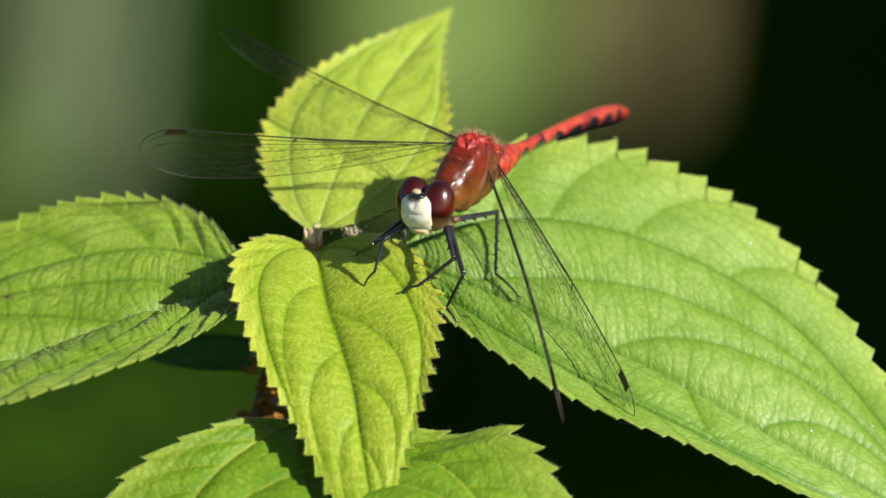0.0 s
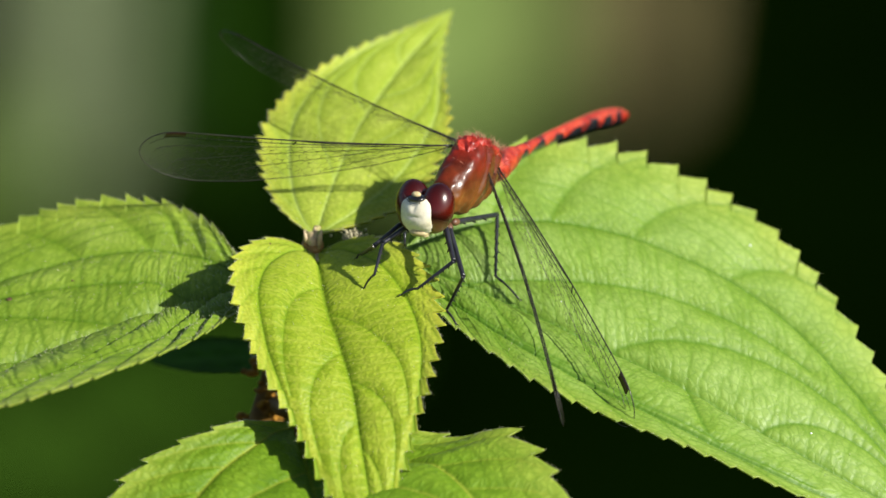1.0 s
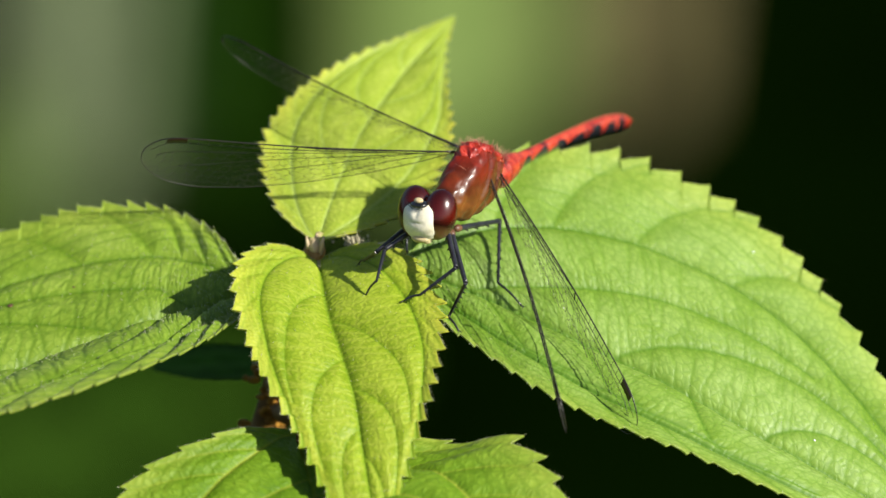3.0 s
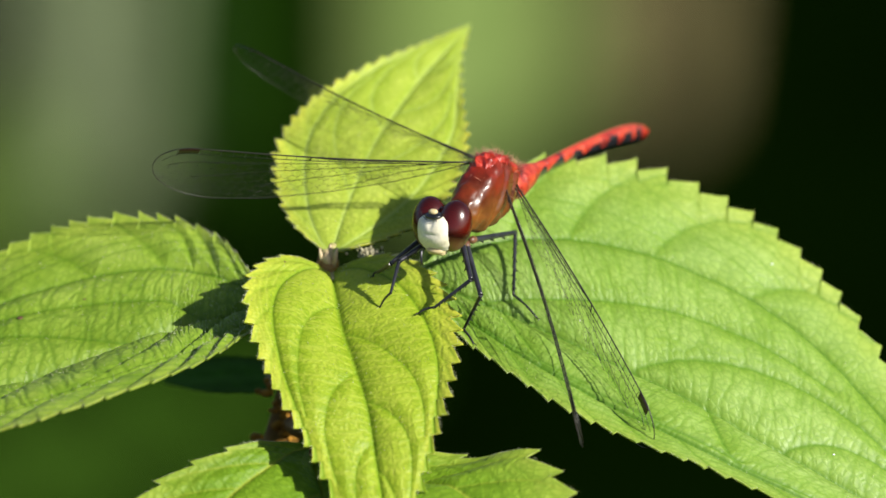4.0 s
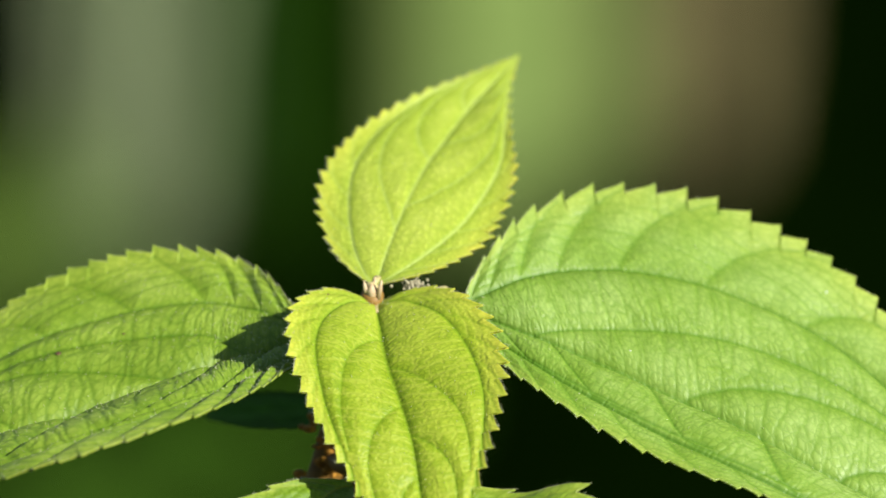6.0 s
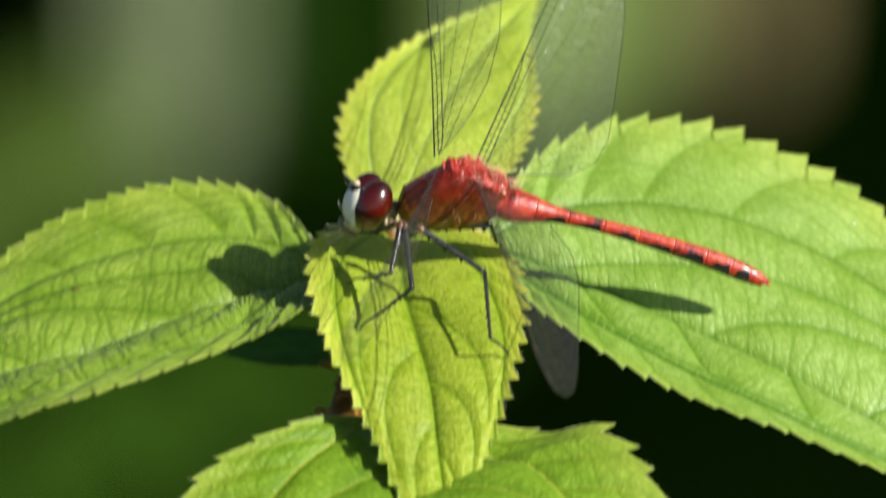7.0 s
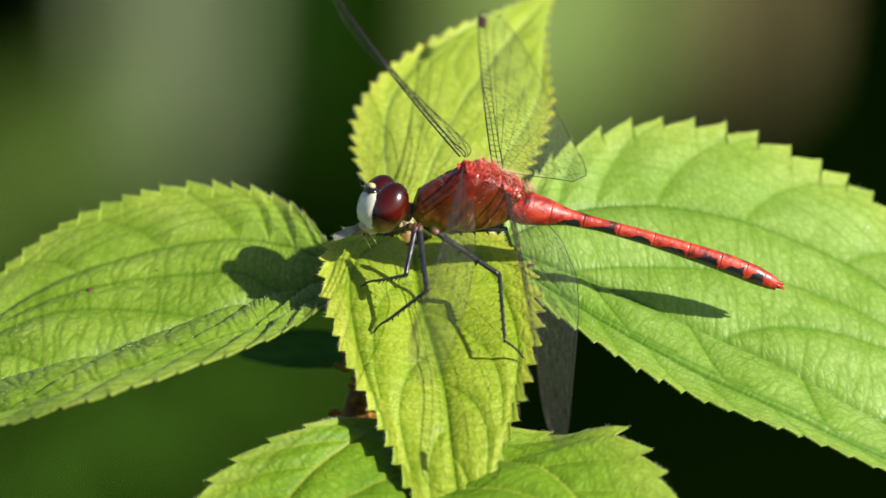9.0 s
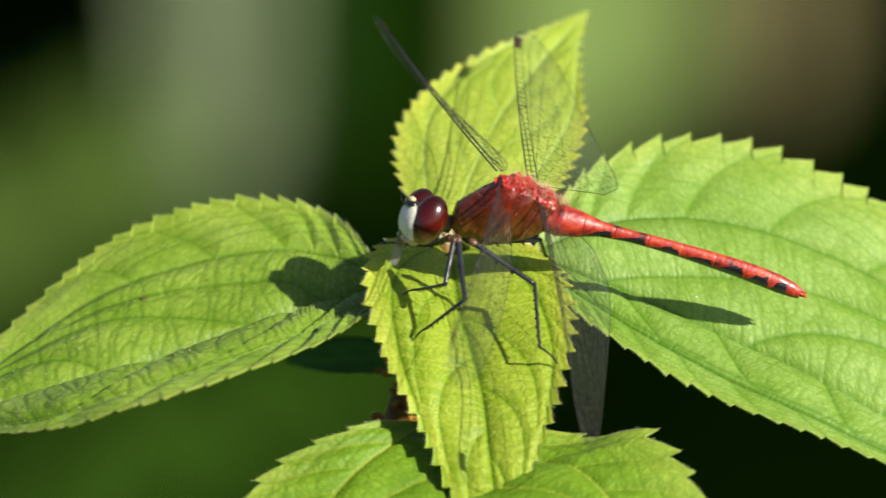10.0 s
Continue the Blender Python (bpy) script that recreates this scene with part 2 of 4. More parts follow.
DEW = dew_material()
THORAX = thorax_material()
EYE = eye_material()
MEMBRANE = membrane_material("wing_membrane", 0.012, (0.994, 0.994, 0.99), (0.45, 0.45, 0.42), 0.06)
PREY_WING = membrane_material("prey_wing", 0.42, (0.88, 0.84, 0.75), (0.55, 0.50, 0.44), 0.05)


# ---- building helpers ----
MM = 0.001


def part(name, bm, mat, parent, label=""):
    """Links a bmesh as one smooth mesh object under parent. mat: one material or a list."""
    me = bpy.data.meshes.new(name)
    bm.normal_update()
    bm.to_mesh(me)
    bm.free()
    for f in me.polygons:
        f.use_smooth = len(f.vertices) <= 4
    for m in mat if isinstance(mat, (list, tuple)) else [mat]:
        me.materials.append(m)
    ob = new(name, me)
    ob.parent = parent
    if label:
        tagged(ob, label)
    return ob


def spline(points, s):
    """Catmull-Rom through points at the parameters s (0 to 1)."""
    P = np.asarray(points, float)
    n = len(P) - 1
    Q = np.vstack([2 * P[0] - P[1], P, 2 * P[-1] - P[-2]])
    s = np.clip(np.asarray(s) * n, 0, n - 1e-9)
    i = s.astype(int)
    f = (s - i)[:, None]
    a, b, c, d = Q[i], Q[i + 1], Q[i + 2], Q[i + 3]
    return 0.5 * (2 * b + (c - a) * f + (2 * a - 5 * b + 4 * c - d) * f**2 + (3 * b - a - 3 * c + d) * f**3)


def loft(bm, rings, closed=True, mat=0):
    """Skins rings of equal length with quads, with capped ends."""
    rows = [[bm.verts.new(v) for v in r] for r in rings]
    n = len(rows[0])
    for a, b in zip(rows, rows[1:]):
        for k in range(n if closed else n - 1):
            f = bm.faces.new((a[k], a[(k + 1) % n], b[(k + 1) % n], b[k]))
            f.material_index = mat
    if closed:
        for r in (rows[0][::-1], rows[-1]):
            f = bm.faces.new(r)
            f.material_index = mat
    return rows


def tube(bm, points, radii, sides=10, mat=0):
    pts = [Vector(p) for p in points]
    rings = []
    side = None
    for i, p in enumerate(pts):
        d = (pts[min(i + 1, len(pts) - 1)] - pts[max(i - 1, 0)]).normalized()
        if side is None:
            side = d.orthogonal().normalized()
        side = (side - d * side.dot(d)).normalized()
        other = d.cross(side)
        r = radii[i] if not isinstance(radii, (int, float)) else radii
        rings.append([p + (side * math.cos(2 * math.pi * k / sides) + other * math.sin(2 * math.pi * k / sides)) * r for k in range(sides)])
    loft(bm, rings, True, mat)


def ball(bm, centre, radii, turn=None, rows=16, cols=24, mat=0):
    """An ellipsoid with fine rings along its x."""
    c = Vector(centre)
    rings = []
    for i in range(rows + 1):
        a = math.pi * (0.02 + 0.96 * i / rows)
        ring = []
        for k in range(cols):
            b = 2 * math.pi * k / cols
            v = Vector((-math.cos(a) * radii[0], math.sin(a) * math.cos(b) * radii[1], math.sin(a) * math.sin(b) * radii[2]))
            ring.append(c + (turn @ v if turn else v))
        rings.append(ring)
    loft(bm, rings, True, mat)


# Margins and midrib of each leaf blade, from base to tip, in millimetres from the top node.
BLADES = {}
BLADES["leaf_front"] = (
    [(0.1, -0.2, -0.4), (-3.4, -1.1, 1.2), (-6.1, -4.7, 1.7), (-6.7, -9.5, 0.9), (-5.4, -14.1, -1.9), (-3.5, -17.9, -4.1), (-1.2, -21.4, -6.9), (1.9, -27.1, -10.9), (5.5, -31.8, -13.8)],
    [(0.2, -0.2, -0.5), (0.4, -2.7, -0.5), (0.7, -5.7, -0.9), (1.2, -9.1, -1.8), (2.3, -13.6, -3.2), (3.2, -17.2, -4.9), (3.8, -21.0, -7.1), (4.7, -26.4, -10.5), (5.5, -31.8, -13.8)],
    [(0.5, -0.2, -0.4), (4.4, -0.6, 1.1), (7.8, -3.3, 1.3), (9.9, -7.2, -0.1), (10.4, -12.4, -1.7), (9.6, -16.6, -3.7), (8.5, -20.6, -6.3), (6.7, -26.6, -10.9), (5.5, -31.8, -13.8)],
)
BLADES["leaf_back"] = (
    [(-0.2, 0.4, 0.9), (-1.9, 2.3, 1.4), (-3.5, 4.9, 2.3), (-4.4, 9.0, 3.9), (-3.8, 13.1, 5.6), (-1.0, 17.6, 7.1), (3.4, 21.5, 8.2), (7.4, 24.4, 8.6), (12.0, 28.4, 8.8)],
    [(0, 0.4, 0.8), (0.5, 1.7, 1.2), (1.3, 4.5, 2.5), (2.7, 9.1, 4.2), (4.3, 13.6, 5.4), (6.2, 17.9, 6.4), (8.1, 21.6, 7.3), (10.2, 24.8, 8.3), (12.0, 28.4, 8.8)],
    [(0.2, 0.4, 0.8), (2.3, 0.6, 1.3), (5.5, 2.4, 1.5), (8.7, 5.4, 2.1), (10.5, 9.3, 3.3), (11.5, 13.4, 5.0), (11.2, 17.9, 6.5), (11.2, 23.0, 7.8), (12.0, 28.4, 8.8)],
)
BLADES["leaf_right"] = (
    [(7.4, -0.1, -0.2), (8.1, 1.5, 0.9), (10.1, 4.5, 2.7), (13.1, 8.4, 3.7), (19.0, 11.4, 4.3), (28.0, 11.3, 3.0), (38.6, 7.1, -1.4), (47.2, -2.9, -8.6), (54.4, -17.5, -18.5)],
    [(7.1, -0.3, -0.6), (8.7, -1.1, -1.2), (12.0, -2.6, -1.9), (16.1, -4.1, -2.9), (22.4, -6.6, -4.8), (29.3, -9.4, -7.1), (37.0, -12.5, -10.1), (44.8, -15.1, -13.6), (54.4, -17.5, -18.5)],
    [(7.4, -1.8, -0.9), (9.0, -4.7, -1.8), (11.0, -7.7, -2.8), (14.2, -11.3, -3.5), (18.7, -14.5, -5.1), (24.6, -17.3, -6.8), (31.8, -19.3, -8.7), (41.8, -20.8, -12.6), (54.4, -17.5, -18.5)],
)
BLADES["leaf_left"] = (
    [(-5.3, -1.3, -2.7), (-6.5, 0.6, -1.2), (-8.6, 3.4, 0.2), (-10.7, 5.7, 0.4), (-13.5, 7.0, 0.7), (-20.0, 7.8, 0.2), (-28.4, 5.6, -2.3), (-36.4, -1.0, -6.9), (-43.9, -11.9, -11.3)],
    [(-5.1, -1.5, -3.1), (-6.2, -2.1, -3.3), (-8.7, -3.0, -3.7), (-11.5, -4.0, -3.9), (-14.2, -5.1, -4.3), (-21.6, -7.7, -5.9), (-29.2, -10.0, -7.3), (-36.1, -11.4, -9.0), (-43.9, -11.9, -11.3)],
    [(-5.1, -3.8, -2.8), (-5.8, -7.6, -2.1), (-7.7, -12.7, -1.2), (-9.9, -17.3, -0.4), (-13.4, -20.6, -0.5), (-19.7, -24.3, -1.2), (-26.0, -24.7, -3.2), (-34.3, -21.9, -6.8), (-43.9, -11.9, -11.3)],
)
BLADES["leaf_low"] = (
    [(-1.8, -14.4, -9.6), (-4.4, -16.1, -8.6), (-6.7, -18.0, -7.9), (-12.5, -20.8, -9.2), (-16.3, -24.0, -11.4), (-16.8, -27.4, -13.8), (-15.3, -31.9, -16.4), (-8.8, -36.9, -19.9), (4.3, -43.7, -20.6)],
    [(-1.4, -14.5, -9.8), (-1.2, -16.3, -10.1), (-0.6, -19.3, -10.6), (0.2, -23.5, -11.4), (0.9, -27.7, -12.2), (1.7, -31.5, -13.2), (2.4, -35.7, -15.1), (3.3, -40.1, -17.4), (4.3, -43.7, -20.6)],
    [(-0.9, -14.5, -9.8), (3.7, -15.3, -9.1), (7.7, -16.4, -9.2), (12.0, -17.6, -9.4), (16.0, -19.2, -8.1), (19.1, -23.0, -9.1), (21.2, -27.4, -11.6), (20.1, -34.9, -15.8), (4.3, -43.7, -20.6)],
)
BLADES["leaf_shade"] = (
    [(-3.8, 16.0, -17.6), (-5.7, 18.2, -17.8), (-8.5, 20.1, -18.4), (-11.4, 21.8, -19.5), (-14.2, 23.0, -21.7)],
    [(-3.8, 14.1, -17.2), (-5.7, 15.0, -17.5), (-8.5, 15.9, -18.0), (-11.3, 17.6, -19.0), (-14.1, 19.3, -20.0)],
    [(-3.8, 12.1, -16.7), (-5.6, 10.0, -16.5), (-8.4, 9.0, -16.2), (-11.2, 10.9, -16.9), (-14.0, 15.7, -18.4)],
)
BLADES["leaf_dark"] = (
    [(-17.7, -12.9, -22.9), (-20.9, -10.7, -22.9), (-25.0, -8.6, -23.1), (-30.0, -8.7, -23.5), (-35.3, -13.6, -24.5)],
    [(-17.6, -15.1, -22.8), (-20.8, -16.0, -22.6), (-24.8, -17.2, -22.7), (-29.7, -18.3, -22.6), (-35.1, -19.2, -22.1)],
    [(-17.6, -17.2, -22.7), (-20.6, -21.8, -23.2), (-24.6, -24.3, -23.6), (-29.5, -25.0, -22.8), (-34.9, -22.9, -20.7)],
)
# Small marks on the blades: leaf, kind, place in millimetres from the top node, radius.
SPOTS = [
    ("leaf_right", "dew_drop", (36.9, 5.0, -2.0), 0.1),
    ("leaf_right", "dew_drop", (41.8, -12.0, -11.2), 0.1),
    ("leaf_right", "dew_drop", (20.8, -4.0, -3.3), 0.06),
    ("leaf_left", "blemish", (-25.5, -2.1, -4.2), 0.3),
    ("leaf_left", "blemish", (-20.2, -0.8, -3.1), 0.14),
    ("leaf_front", "blemish", (-3.6, -2.1, 1.2), 0.12),
    # This speck is added only as a target for the camera's focus.
    ("leaf_front", "blemish", (1.2, -9.8, -1.9), 0.05),
    ("leaf_right", "blemish", (9.8, -2.9, -1.7), 0.3),
]
# Wing roots, spans and chords in the body's space at each pose.
WING_POSES = {}
WING_POSES["fore_right"] = {
    "rest": ((0.28, -1.11, 2.68), (0.528, -0.845, 0.079), (-0.525, -0.398, -0.752)),
    "raised": ((1.65, -2.47, 2.11), (0.028, -0.949, 0.315), (-0.97, 0.06, 0.25)),
    "half": ((1.17, -2.53, 2.27), (0.257, -0.949, 0.182), (-0.952, -0.281, -0.120)),
    "swept": ((0.75, -2.59, 2.43), (0.401, -0.913, 0.080), (-0.576, -0.319, -0.752)),
}
WING_POSES["hind_right"] = {
    "rest": ((-1.83, -1.87, 2.34), (-0.003, -0.955, 0.297), (-0.789, -0.180, -0.588)),
    "raised": ((-1.48, -1.92, 1.48), (-0.330, -0.866, 0.377), (-0.925, 0.215, -0.314)),
    "half": ((-1.73, -2.11, 1.83), (-0.158, -0.987, 0.021), (-0.95, 0.15, 0.05)),
    "swept": ((-1.92, -2.03, 1.72), (0.032, -0.998, 0.051), (-0.870, -0.053, -0.49)),
}
WING_POSES["fore_left"] = {
    "rest": ((-1.03, 1.02, 1.11), (0.545, 0.603, -0.583), (-0.621, -0.177, -0.763)),
    "raised": ((1.49, 0.22, 2.48), (0.285, 0.959, 0.017), (0.016, 0.013, -1.000)),
    "half": ((1.20, 0.40, 2.20), (0.177, 0.984, 0.000), (-0.331, 0.060, -0.939)),
    "swept": ((0.56, -0.09, 3.12), (0.188, 0.979, -0.076), (-0.413, 0.009, -0.911)),
}
WING_POSES["hind_left"] = {
    "rest": ((-1.52, 2.09, 0.59), (0.272, 0.699, -0.662), (-0.544, -0.456, -0.704)),
    "raised": ((-1.34, 0.51, 2.27), (-0.199, 0.971, -0.134), (-0.738, -0.238, -0.632)),
    "half": ((-1.70, 0.90, 1.50), (-0.190, 0.950, -0.236), (-0.752, -0.299, -0.587)),
    "swept": ((-2.39, 0.53, 2.34), (-0.142, 0.929, -0.343), (-0.554, -0.362, -0.750)),
}
# Hip, knee, ankle and toe of each leg in the body's space, on the first and on the second perch.
LEG_JOINTS = {}
LEG_JOINTS["fore_left"] = {
    "front": [(4.83, 0.78, -2.98), (7.23, 3.03, -5.15), (8.52, 0.15, -7.61), (8.93, -1.18, -8.17)],
    "side": [(4.12, 2.40, -1.58), (4.74, 5.08, -4.31), (6.83, 2.63, -6.38), (7.85, 1.92, -7.27)],
}
LEG_JOINTS["mid_left"] = {
    "front": [(3.87, 0.56, -3.36), (7.13, 3.87, -6.39), (6.15, 1.51, -9.93), (6.80, 2.88, -10.78)],
    "side": [(3.80, 2.41, -1.56), (3.10, 7.03, -4.52), (6.03, 6.53, -7.74), (6.90, 6.06, -9.01)],
}
LEG_JOINTS["hind_left"] = {
    "front": [(2.67, 0.44, -3.25), (-3.41, 0.81, -4.13), (0.21, 2.75, -8.37), (0.04, 4.93, -10.11)],
    "side": [(2.54, 2.54, -1.67), (-2.72, 4.37, -4.32), (-3.23, 9.24, -7.44), (-4.83, 8.20, -9.49)],
}
LEG_JOINTS["fore_right"] = {
    "front": [(6.06, -1.39, -2.56), (8.74, -2.94, -3.94), (9.71, -3.24, -6.43), (9.67, -4.34, -7.88)],
    "side": [(4.48, 0.60, -2.50), (5.89, -1.74, -4.61), (8.09, -3.15, -5.40), (9.87, -3.61, -5.77)],
}
LEG_JOINTS["mid_right"] = {
    "front": [(5.31, -2.25, -2.38), (8.80, -3.80, -4.33), (7.58, -5.83, -5.61), (7.07, -6.65, -6.21)],
    "side": [(3.78, 0.24, -2.82), (2.67, -2.90, -5.27), (3.67, -4.64, -6.97), (4.19, -5.44, -7.64)],
}
LEG_JOINTS["hind_right"] = {
    "front": [(2.54, -1.36, -3.12), (1.03, -5.12, -4.36), (4.46, -3.49, -4.24), (4.71, -3.33, -5.28)],
    "side": [(1.09, 0.37, -2.76), (-3.16, 0.38, -2.36), (-3.86, -1.93, -5.23), (-4.25, -2.64, -5.96)],
}
PERCH_ONE = pose(0.01288, -0.00027, 0.80652, 5.89, -6.80, -122.08)
PERCH_TWO = pose(0.00478, -0.00789, 0.80673, -4.98, -3.86, -178.59)
# How far each blade is turned about its base, as axis times degrees: under the first weight, bare, and under the second.
BLADE_TURNS = {
    "leaf_right": ((1.42, 1.05, 0.15), (0, 0, 0), (0.47, -0.05, -0.10)),
    "leaf_left": ((0.40, 0.05, -0.35), (0, 0, 0), (0.25, 0.30, -0.47)),
    "leaf_front": ((0.65, 0.29, 0.36), (0, 0, 0), (2.88, 2.23, -0.47)),
    "leaf_back": ((0.52, 0.11, 0.40), (0, 0, 0), (0, 0, 0)),
    "leaf_low": ((-0.42, -0.54, -0.44), (-0.26, -0.94, 0.17), (0, 0, 0)),
}
# The stem's upper part and where each leaf stalk leaves it, in millimetres from the top node.
STEM_TOP = [(-9.0, 1.5, -42.0), (-3.4, 0.9, -14.6), (-1.0, 0.3, -5.0), (0.0, 0.0, 0.3)]
PETIOLES = {"leaf_front": (0, 0, -0.3), "leaf_back": (0, 0, -0.2), "leaf_right": (-0.8, 0.2, -4.0), "leaf_left": (-0.8, 0.2, -4.0), "leaf_low": (-3.4, 0.9, -15.0), "leaf_shade": (-4.2, 0.9, -19.0), "leaf_dark": (-9.0, 1.5, -42.0)}
# Turns of the head, tail and prey in the body's space: seconds and degrees.
HEAD_TURNS = [(0, (0, 0, 0)), (5.1, (0, 0, 0)), (6.7, (16, -14, 14)), (7.1, (16, -12, 11)), (7.5, (18, -14, 17)), (8.5, (15, -12, 19)), (9.2, (16, -14, 16)), (10, (16, -13, 17))]
TAIL_TURNS = [(0, (0, 0, 0)), (5.1, (0, 0, 0)), (6.7, (0, -11.3, -5)), (10, (0, -11.3, -5))]
PREY_TURNS = [(6.7, (0, 60, 180)), (7.5, (25, 48, 180)), (8.1, (45, 20, 180)), (8.5, (50, 12, 180)), (9.0, (25, -36, 180)), (9.5, (45, -20, 180)), (9.8, (65, -60, 180)), (10, (70, -80, 180))]


# ---- the plant ----
def side_nerve(s, start, slope):
    """How far out the two side nerves run, as a share of the half blade."""
    return np.minimum(0.955, start * (1 - np.exp(-np.asarray(s) / 0.045)) + slope * np.asarray(s))


def vein_segments(rng, length, plan):
    """Veins of a three-nerved blade as pieces (s0, t0, s1, t1, rank) along the midrib s and across t."""
    segs = []
    start, slope, rise, arcs, outer, net = plan

    def line(pts, rank):
        for (a, b), (c, d) in zip(pts, pts[1:]):
            segs.append((a, b, c, d, rank))

    line([(0, 0), (0.5, 0), (1, 0)], 0)
    for side, leaving in ((-1, arcs[0]), (1, arcs[1])):
        end = 0.93
        line([(s, side * float(side_nerve(s, start, slope))) for s in np.linspace(0, end, 30) ** 1.3], 0.35)
        # arcs that leave the midrib and swing forward
        for s0 in leaving:
            climb = rise[0] if side < 0 else rise[1]
            reach = 0.10 + (0.78 - 0.5 * climb) * (1 - s0)
            pts = []
            for k in np.linspace(0, 1, 12):
                s = min(0.985, s0 + reach * k)
                pts.append((s, side * min(climb * (1 - math.exp(-2.0 * k)) + 0.16 * k, float(side_nerve(s, start, slope)) - 0.07 * k)))
            line(pts, 0.6)
        # outer arcs from the side nerve to the margin
        s, before = 0.07, None
        while s < 0.80:
            l0 = float(side_nerve(s, start, slope))
            reach = outer * (1.25 + 0.3 * rng.random())
            pts = [(s + reach * k, side * (l0 + (0.98 - l0) * (1 - (1 - k) ** 1.9))) for k in np.linspace(0, 1, 8)]
            line(pts, 1)
            if before:
                for q in (2, 3, 4, 5):
                    (a, b), (c, d) = before[q], pts[max(0, q - 1)]
                    line([(a, b), ((a + c) / 2 + rng.uniform(-0.3, 0.3) / length, (b + d) / 2 + 0.02 * rng.uniform(-1, 1)), (c, d)], 2)
            before = pts
            s += outer * (0.9 + 0.25 * rng.random())
        # the ladder of fine veins between the midrib and the side nerve
        s = 0.03
        while s < 0.93:
            l0 = float(side_nerve(s, start, slope))
            lean = rng.uniform(-0.4, 1.0) / length
            split = rng.uniform(0.3, 0.75)
            shift = rng.choice((-1, 1)) * 0.45 * net / length
            line([(s + lean * math.sin(math.pi * k) + rng.uniform(-0.28, 0.28) / length, side * l0 * k) for k in np.linspace(0, split, 4)], 2)
            line([(s + shift + lean * math.sin(math.pi * k) + rng.uniform(-0.28, 0.28) / length, side * l0 * k) for k in np.linspace(split, 1, 4)], 2)
            line([(s, side * l0 * split), (s + shift, side * l0 * split)], 2)
            for q in (rng.uniform(0.12, 0.45), rng.uniform(0.5, 0.88)):
                line([(s, side * l0 * q), (s + 0.5 * net / length, side * l0 * (q + 0.04)), (s + net / length, side * l0 * (q + rng.uniform(-0.05, 0.05)))], 2)
            s += net * (0.8 + 0.5 * rng.random()) / length
    return np.array(segs)


def soft_field(a, b, seed):
    """Slow swells over the blade, in two sizes."""
    ga, gb = np.arange(a.min() - 1, a.max() + 2, 0.5), np.arange(b.min() - 1, b.max() + 2, 0.5)
    g = np.array([[noise.noise(Vector((x * 0.16, y * 0.16, seed))) + 0.28 * noise.noise(Vector((x * 0.6, y * 0.6, seed + 5))) for y in gb] for x in ga])
    u, v = (a - ga[0]) / 0.5, (b - gb[0]) / 0.5
    i, j = u.astype(int), v.astype(int)
    p, q = u - i, v - j
    return g[i, j] * (1 - p) * (1 - q) + g[i + 1, j] * p * (1 - q) + g[i, j + 1] * (1 - p) * q + g[i + 1, j + 1] * p * q


